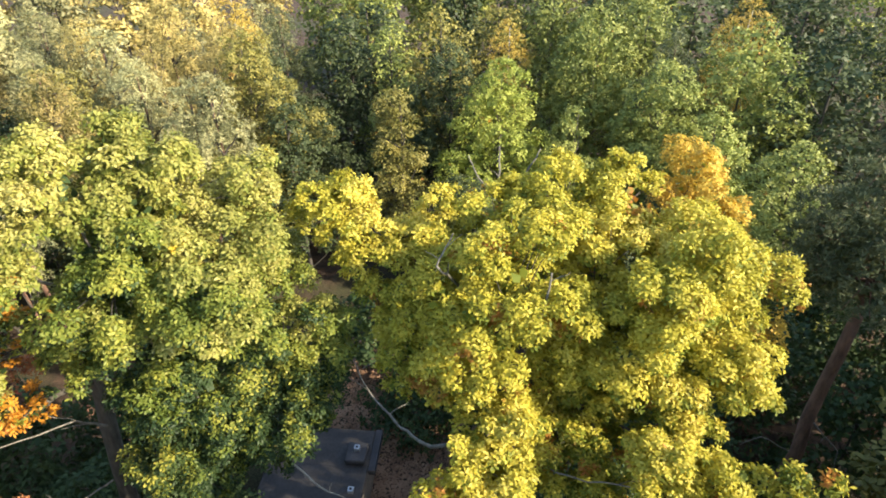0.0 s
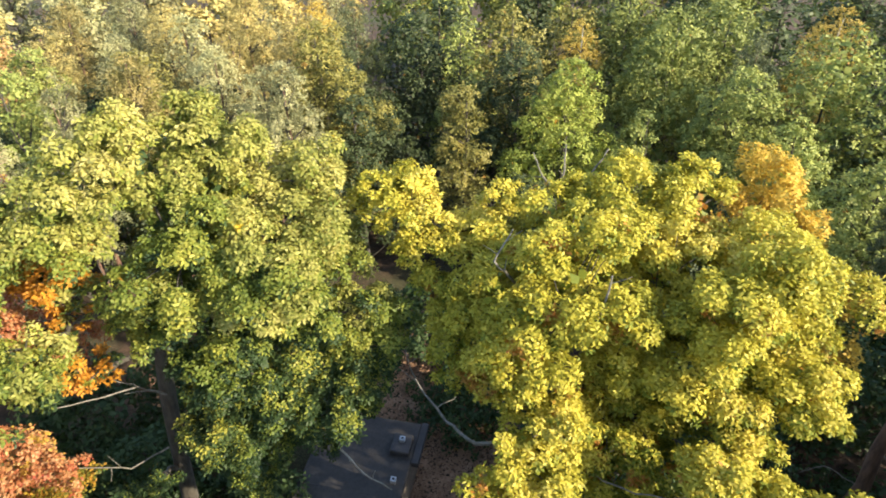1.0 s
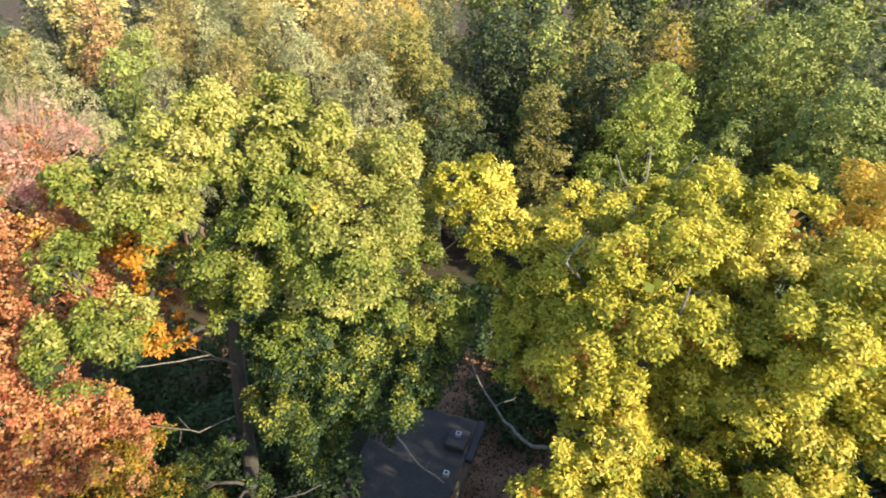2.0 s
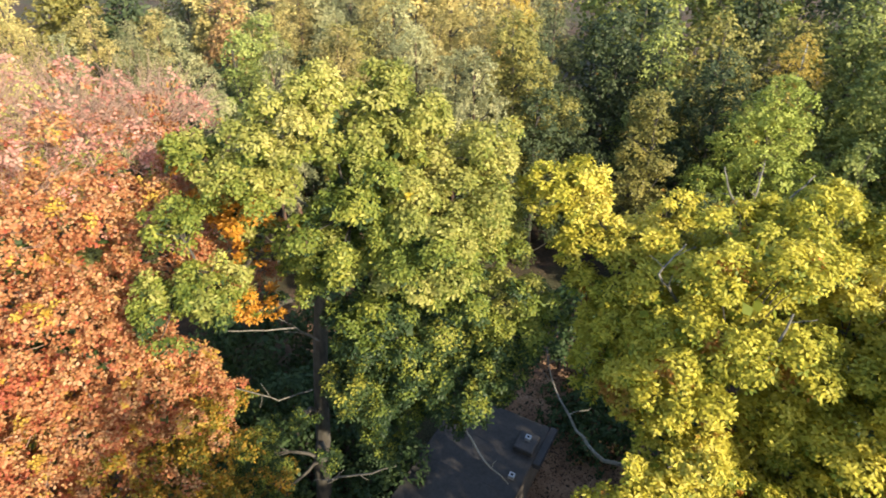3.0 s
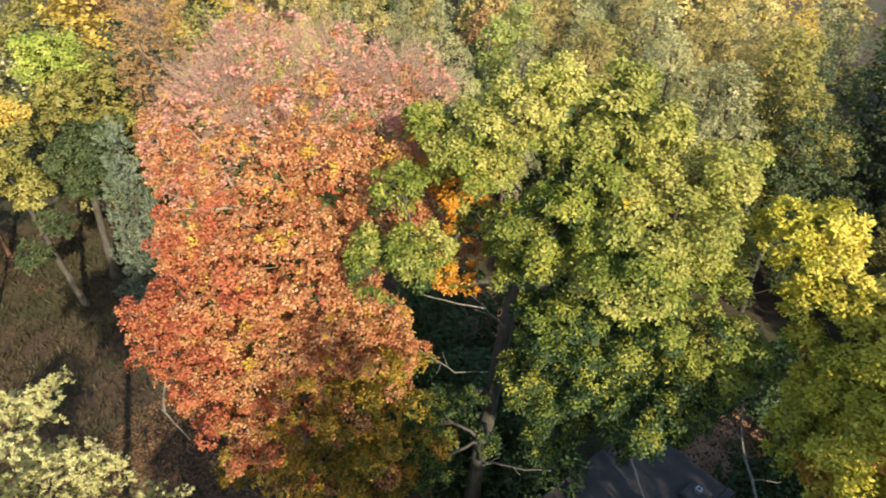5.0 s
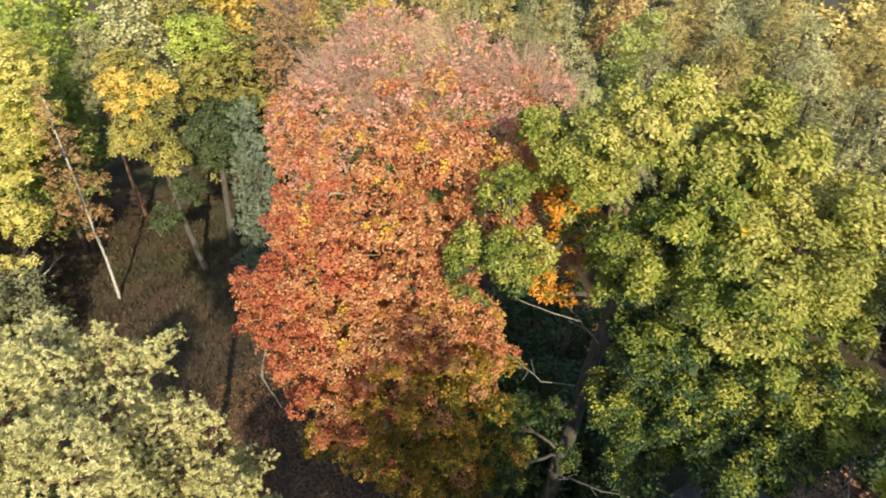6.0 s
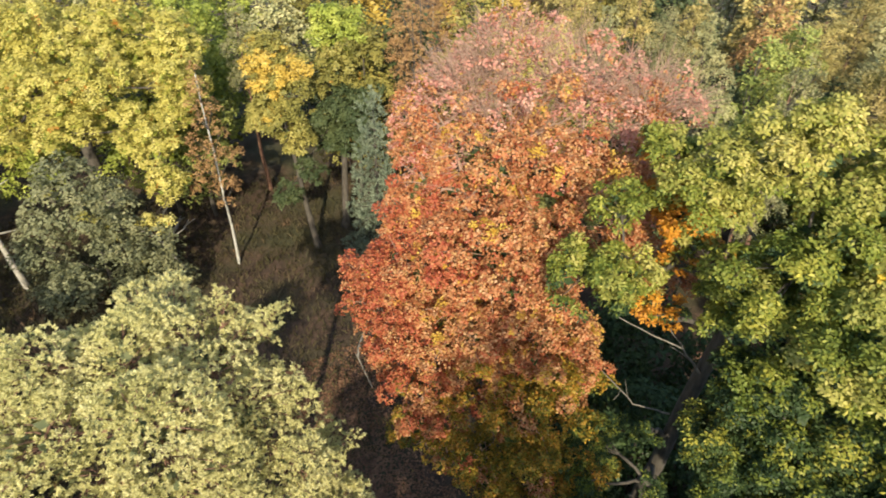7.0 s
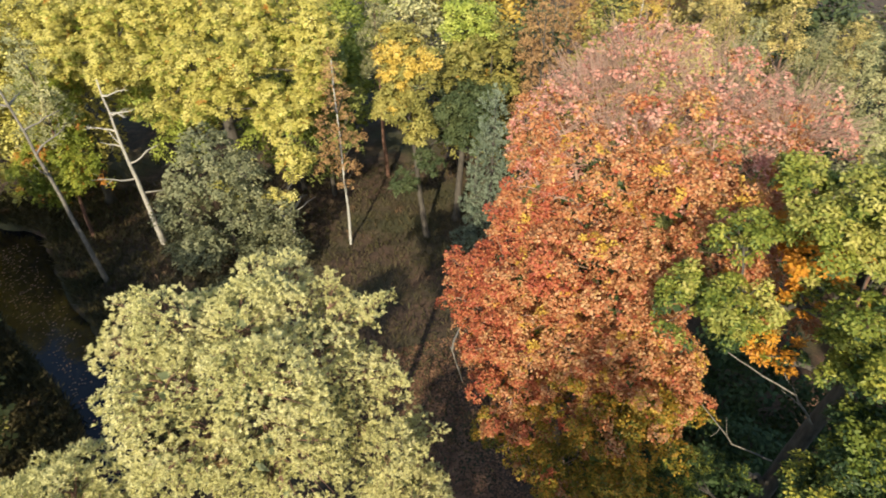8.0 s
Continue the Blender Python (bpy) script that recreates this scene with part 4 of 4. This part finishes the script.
for i, (x, y, h, r) in enumerate(((-12.4, 33.0, 17.0, 2.0), (-17.5, 35.2, 17.0, 2.7), (-14.4, 33.3, 16.5, 1.9), (-28.4, 45.5, 17.0, 3.3), (-21.7, 41.1, 17.0, 2.6), (-25.0, 38.0, 16.5, 2.6),
                                  (-32.3, 22.6, 18.0, 1.8), (-31.6, 26.2, 18.0, 2.1), (-29.5, 27.6, 18.0, 2.0), (-22.5, 28.1, 17.5, 1.8), (-23.9, 24.2, 17.0, 1.4), (-20.1, 23.9, 17.0, 1.4), (-49.8, 2.6, 16.0, 1.9))):
    forest_tree("pine", PINE_BLUE, x, y, h, r, "pine with blue-green needles in the sunlit forest", i, "pine_tree")
for i, (x, y, h, r) in enumerate(((-20.5, 31.5, 17.5, 2.4), (-17.6, 38.3, 17.5, 2.2), (-24.6, 43.0, 17.0, 2.6), (-30.0, 38.0, 17.0, 2.6), (-34.0, 30.0, 17.5, 2.4), (-37.0, 24.0, 17.5, 2.4), (-20.0, 47.0, 17.5, 2.6), (-40.0, 30.0, 17.0, 2.5), (-33.0, 44.0, 17.0, 2.8), (-15.0, 44.0, 17.0, 2.4))):
    forest_tree("pine", PINE_OLIVE, x, y, h, r, "pine with olive needles touched by brown", i, "pine_tree")
for i, (x, y, h, r) in enumerate(((-11.7, 46.5, 17.0, 2.2), (15.8, 42.9, 16.0, 2.3), (28.0, 33.0, 16.0, 2.8), (26.0, 25.0, 16.0, 2.6), (21.5, 21.0, 15.0, 2.6))):
    forest_tree("pine", PINE_DARK, x, y, h, r, "shaded pine with dark grey-green needles", i, "pine_tree")
# Added trees whose dark leaves stand for shade between the pine crowns.
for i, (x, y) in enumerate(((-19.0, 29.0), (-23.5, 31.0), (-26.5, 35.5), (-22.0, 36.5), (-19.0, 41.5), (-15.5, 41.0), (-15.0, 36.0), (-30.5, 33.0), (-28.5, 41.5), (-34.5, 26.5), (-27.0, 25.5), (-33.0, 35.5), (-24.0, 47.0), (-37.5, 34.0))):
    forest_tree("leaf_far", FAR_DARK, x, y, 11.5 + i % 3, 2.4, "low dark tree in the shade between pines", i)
forest_tree("spruce", PINE_YOUNG, -35.2, 8.5, 13.4, 2.3, "young blue-green pine with a pointed crown", 0, "pine_tree")
for i, (x, y, h, r) in enumerate(((-7.1, 47.2, 16.0, 3.8), (-9.5, 36.0, 14.0, 2.2), (0.2, 43.0, 15.0, 3.2), (24.5, 38.4, 16.0, 3.6), (18.2, 29.3, 14.0, 3.0), (20.6, 41.6, 16.5, 4.9), (-12.0, 42.0, 15.0, 3.0), (-9.0, 41.0, 12.0, 2.6), (16.0, 51.0, 16.0, 3.6), (21.5, 55.0, 16.5, 3.8), (9.5, 56.0, 16.0, 3.8), (30.8, 55.3, 16.0, 3.6), (-46.6, 38.7, 16.0, 3.6), (-44.5, 37.2, 16.0, 3.6), (30.2, 61.6, 16.0, 3.6), (-6.5, 54.0, 15.5, 3.6), (13.0, 53.0, 15.0, 3.8), (30.0, 45.0, 16.0, 4.0),
                                  (-47.0, 14.0, 16.0, 3.0), (9.0, 31.0, 9.0, 3.0), (14.0, 33.0, 10.0, 3.0), (1.0, 35.0, 9.0, 2.8))):
    # FAR_DARK gives the shaded trees their shade as leaf colour.
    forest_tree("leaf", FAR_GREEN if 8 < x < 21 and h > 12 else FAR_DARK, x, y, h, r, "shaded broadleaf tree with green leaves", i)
for i, (x, y, h, r) in enumerate(((-3.7, 45.6, 16.0, 2.3), (11.5, 47.4, 16.0, 3.8), (8.2, 37.3, 13.0, 1.7), (14.5, 39.6, 15.0, 3.2), (-26.3, 29.1, 17.5, 2.0), (-47.5, -2.2, 15.5, 2.5), (17.0, 36.0, 13.0, 3.0), (-28.0, 33.5, 17.0, 2.4))):
    forest_tree("leaf", FAR_GREEN, x, y, h, r, "broadleaf tree in mid-green leaf with a few orange sprays", i)
for i, (x, y, h, r) in enumerate(((-21.4, 33.5, 17.0, 3.4), (-12.1, 39.0, 17.5, 3.4), (-0.4, 48.2, 16.5, 3.3), (-2.9, 36.9, 14.5, 2.0), (5.0, 55.0, 15.0, 3.4), (-41.0, 18.0, 17.0, 3.0), (-45.8, 9.7, 16.5, 3.2))):
    forest_tree("leaf", FAR_OLIVE, x, y, h, r, "broadleaf tree in olive and yellowing leaf", i)
for i, (x, y, h, r) in enumerate(((3.8, 39.8, 14.5, 3.5), (-48.9, -4.8, 16.5, 3.4))):
    forest_tree("leaf", FAR_LIME, x, y, h, r, "sunlit broadleaf tree in lime-green leaf", i)
for i, (x, y, h, r) in enumerate(((-58.0, -24.1, 16.0, 4.9), (-58.0, -15.0, 16.0, 5.0), (-27.4, 15.8, 19.5, 3.2))):
    forest_tree("leaf", FAR_YELLOW, x, y, h, r, "broad oak in clear yellow autumn leaf", i)
for i, (x, y, h, r) in enumerate(((5.1, 48.8, 15.5, 2.3), (23.3, 49.0, 16.5, 3.2), (-16.0, 50.0, 18.0, 2.6))):
    forest_tree("birch", BIRCH_GOLD, x, y, h, r, "birch in golden leaf standing among green trees", i, "birch_tree")
forest_tree("birch", BIRCH_RUST, -40.2, -1.1, 15.5, 1.5, "thin white birch with sparse rusty leaves", 0, "birch_tree")
for i, (x, y, h, r) in enumerate(((-40.5, 12.6, 17.5, 1.8), (-41.5, 13.5, 18.0, 2.2), (-33.0, 17.5, 18.5, 2.2))):
    forest_tree("aspen", BIRCH_RUST, x, y, h, r, "thin tree with sparse rusty gold leaves", i)
forest_tree("bush", WILLOW, -38.0, -9.0, 11.5, 4.6, "grey-green willow in front of yellow oaks", 0, "willow_tree")
# Later rows are added: dark cover over shaded ground, the last six unseen sun blockers.
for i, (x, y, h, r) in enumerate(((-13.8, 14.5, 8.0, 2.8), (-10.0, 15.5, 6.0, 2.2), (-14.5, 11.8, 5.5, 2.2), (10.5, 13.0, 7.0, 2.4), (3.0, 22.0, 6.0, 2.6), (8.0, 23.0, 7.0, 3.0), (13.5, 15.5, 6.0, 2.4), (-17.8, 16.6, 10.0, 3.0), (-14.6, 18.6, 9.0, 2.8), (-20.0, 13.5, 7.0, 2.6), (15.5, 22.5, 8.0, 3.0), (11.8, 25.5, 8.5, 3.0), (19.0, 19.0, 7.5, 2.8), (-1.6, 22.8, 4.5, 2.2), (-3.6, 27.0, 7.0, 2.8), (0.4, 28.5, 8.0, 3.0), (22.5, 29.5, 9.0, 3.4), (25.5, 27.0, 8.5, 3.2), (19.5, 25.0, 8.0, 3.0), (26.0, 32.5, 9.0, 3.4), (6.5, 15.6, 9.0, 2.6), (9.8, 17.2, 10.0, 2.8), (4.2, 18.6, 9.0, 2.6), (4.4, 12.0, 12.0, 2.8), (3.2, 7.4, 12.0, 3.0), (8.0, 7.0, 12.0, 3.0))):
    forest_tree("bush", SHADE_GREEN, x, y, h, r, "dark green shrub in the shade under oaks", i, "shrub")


# ---- dead and leaning stems by the water ----
def snag(name, label, base, top, r0, seed, side, mat):
    tree = thing(name, base, label, "tree")
    rs = np.random.RandomState(seed)
    end = np.array(top) - np.array(base)
    pts = stem(rs, (0, 0, -0.3), end, 12, 0.04)
    rad = taper(12, r0, 0.04)
    mesh_part("trunk", tubes_mesh("trunk", [(pts, rad)], mat, 9), tree)
    for k in range(side):
        i = rs.randint(4, 11)
        way = unit(rs.normal(size=3) * (1, 1, 0.3) + (0, 0, 0.35)) * rs.uniform(1.3, 3.0)
        tubes = [(stem(rs, pts[i], pts[i] + way, 6, 0.2), taper(6, 0.085, 0.02))]
        for _ in range(2):
            c = pts[i] + way * rs.uniform(0.4, 0.8)
            tubes.append((stem(rs, c, c + unit(way + rs.normal(0, 1, 3)) * 0.7, 4, 0.2), taper(4, 0.025, 0.008)))
        mesh_part("branch", tubes_mesh("branch", tubes, mat, 5), tree)
    return tree


snag("dead_tree", "bleached dead tree with broken branches at the water", (-42.2, -15.2, 0), (-42.0, -16.0, 13.2), 0.25, 71, 9, BLEACHED)
snag("leaning_tree", "slim grey trunk leaning beside the stream", (-38.1, -18.3, 0), (-37.2, -19.6, 16.5), 0.20, 72, 5, DEAD_WOOD)
snag("fallen_tree", "thin pale fallen stem under a red maple", (-24.6, 5.0, 0), (-25.6, 4.3, 2.2), 0.035, 73, 1, DEAD_WOOD)
snag("dead_tree", "low bleached dead bush beside a birch", (-40.5, -4.6, 0), (-40.4, -6.2, 3.6), 0.10, 74, 7, BLEACHED)

# ---- the forest further off ----
taken = [(o.location.x, o.location.y) for o in scene.objects if o.parent is None and o.type == "EMPTY"]
rs_far = np.random.RandomState(5)
PALETTE = {
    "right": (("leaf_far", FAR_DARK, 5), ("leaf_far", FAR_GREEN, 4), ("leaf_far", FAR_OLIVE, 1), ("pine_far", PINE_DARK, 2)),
    "ahead": (("pine_far", PINE_BLUE, 4), ("pine_far", PINE_OLIVE, 6), ("leaf_far", FAR_OLIVE, 2), ("leaf_far", BIRCH_RUST, 1)),
    "birches": (("leaf_far", FAR_DARK, 3), ("leaf_far", FAR_OLIVE, 2), ("birch", BIRCH_RUST, 3), ("birch", BIRCH_GOLD, 1)),
    "left": (("leaf_far", FAR_LIME, 3), ("leaf_far", FAR_YELLOW, 5), ("leaf_far", FAR_OLIVE, 3), ("pine_far", PINE_BLUE, 1), ("leaf_far", FAR_GREEN, 2)),
}
WORDS = {"right": "green woodland tree in the shaded distance", "ahead": "sunlit woodland tree in the distance", "birches": "thin tree among birches in the distance", "left": "yellowing woodland tree in the distance"}
for k in range(2600):
    far, left = math.sqrt(rs_far.uniform(43 ** 2, 80 ** 2)), rs_far.uniform(-44, 125)
    x, y = -far * math.sin(radians(left)), far * math.cos(radians(left))
    if stream_depth(np.array(x), np.array(y)) < 2.4 or (far < 52 and 80 < left < 94) or (far < 50 and 8.5 < left < 12.5):
        continue
    if min((x - a) ** 2 + (y - b) ** 2 for a, b in taken) < (5.2 + (far - 43) * 0.05 + (1.2 if left < 12 and far < 56 else 0)) ** 2:
        continue
    taken.append((x, y))
    side = "right" if left < 12 else "ahead" if left < 62 else "birches" if left < 80 else "left"
    rows = PALETTE[side]
    kind, mat, _ = rows[rs_far.choice(len(rows), p=np.array([w for *_, w in rows]) / sum(w for *_, w in rows))]
    h = rs_far.uniform(14.5, 17.5) + 0.05 * (far - 43)
    kind = "leaf_belt" if far > 60 else kind
    forest_tree(kind, mat, x, y, h, h * (0.16 if kind == "pine_far" else 0.21) * rs_far.uniform(0.85, 1.15), WORDS[side], k, {"pine_far": "pine_tree", "birch": "birch_tree"}.get(kind, "forest_tree"))
# unseen trees added under, beside and behind the camera to block low sun
for i, (x, y, h) in enumerate(((-22, -34, 20), (-13, -30, 15), (-4, -33, 16), (6, -29, 15), (15, -32, 16), (-6, -44, 17), (-18, -46, 17), (10, -43, 17), (24, -24, 16), (30, -14, 18), (19, 5, 19), (24, 12, 21),
                               (22, 0, 19), (28, 19, 17), (33, 8, 18), (-27, -28, 17), (4.5, 0.4, 25.5), (9.0, 1.8, 23), (4.8, 2.8, 19.5), (4.4, -3.2, 20.5), (15, 4, 20), (2.5, -5.8, 17.5), (-2.2, -8.0, 15), (7, -7, 19), (14, 9.5, 11), (17, 12.5, 15), (13, 6, 13), (10.5, -4.0, 19), (27, 5, 19), (18, -4, 18), (26, -8, 19), (36, 0, 19), (20, 10, 21.5), (31, 13, 18), (16, -13, 17), (-20, -20.5, 17), (-27, -23, 13), (-13.5, -18, 17), (-7.5, -13, 15), (1.5, -10, 18))):
    forest_tree("leaf_far" if math.hypot(x, y) < 13 else "leaf_belt", FAR_OLIVE, x, y, h, h * (0.18 if math.hypot(x, y) < 11 else 0.25), "yellowing woodland tree round the clearing", i)
# Bank trees, partly out of view, added so the water mirrors less sky.
for i, (x, y, h, r) in enumerate(((-51.5, -28.0, 18, 4.6), (-56, -33, 19, 4.8), (-55, -37, 20, 4.8), (-60, -42, 21, 5.0), (-52, -46, 19, 4.5), (-38, -31.5, 15, 4.0))):
    forest_tree("leaf", FAR_YELLOW, x, y, h, r, "yellowing tree on the stream bank", i)


# ---- ground cover ----
def scattered(name, label, category, seed, count, area, size, mat, upright):
    """Fallen leaves or grass blades strewn over an area."""
    rs = np.random.RandomState(seed)
    x, y = area(rs, count)
    edge = stream_depth(x, y)
    x, y = x[edge > 1.35], y[edge > 1.35]
    c = np.stack([x, y, ground_height(x, y) + 0.02], -1)
    n = len(c)
    if upright:
        d = unit(rs.normal(size=(n, 3)) * (0.45, 0.45, 0.1) + UP)
        s = unit(np.cross(d, rs.normal(size=(n, 3)))) * size[1] / 2
        L = size[0] * rs.uniform(0.5, 1.3, (n, 1))
        bend = rs.normal(size=(n, 3)) * (0.3, 0.3, 0) * L
        q = np.stack([c - s, c + s, c + d * L * 0.7 + s * 0.6 + bend * 0.4, c + d * L + bend], 1)
    else:
        q = leaf_quads(rs, c, unit(rs.normal(size=(n, 3)) * 0.35 + UP), size[0], size[1])
    ob = new(name, quad_mesh(name, q, [mat]))
    return tagged(ob, label, category, kind="stuff")


def strip(x0, y0, x1, y1, half):
    def area(rs, n):
        t = rs.uniform(0, 1, n)
        w = rs.normal(0, half * 0.6, n)
        L = math.hypot(x1 - x0, y1 - y0)
        return x0 + t * (x1 - x0) - w * (y1 - y0) / L, y0 + t * (y1 - y0) + w * (x1 - x0) / L
    return area


def field(x0, x1, y0, y1):
    return lambda rs, n: (rs.uniform(x0, x1, n), rs.uniform(y0, y1, n))


scattered("fallen_leaves", "red-brown fallen leaves strewn over a woodland path", "leaves", 81, 16000, strip(-10, 4.5, -28, 1.5, 3.2), (0.17, 0.14), LITTER, False)
scattered("fallen_leaves", "brown fallen leaves on the ground round a hut", "leaves", 82, 30000, field(-9, 2, 13, 30), (0.18, 0.15), LITTER_PALE, False)
scattered("grass", "dull olive and straw grass in a woodland clearing", "grass", 83, 30000, field(-52, -20, -24, 14), (0.38, 0.05), GRASS, True)
scattered("grass", "dull grass tussocks on the stream banks", "grass", 84, 30000, strip(-52, -30, -20, -14, 6.0), (0.55, 0.06), GRASS, True)


def floating_leaves():
    """Fallen leaves that drift on the stream."""
    rs = np.random.RandomState(91)
    x, y = strip(-44, -28, -21, -13.5, 2.4)(rs, 900)
    inside = stream_depth(x, y) < 0.95
    c = np.stack([x[inside], y[inside], np.full(inside.sum(), -0.41)], -1)
    q = leaf_quads(rs, c, unit(rs.normal(size=c.shape) * 0.08 + UP), 0.13, 0.09, 0.1)
    tagged(new("floating_leaves", quad_mesh("floating_leaves", q, [LITTER_PALE])), "pale fallen leaves drifting on the dark stream", "leaves", kind="stuff")


floating_leaves()
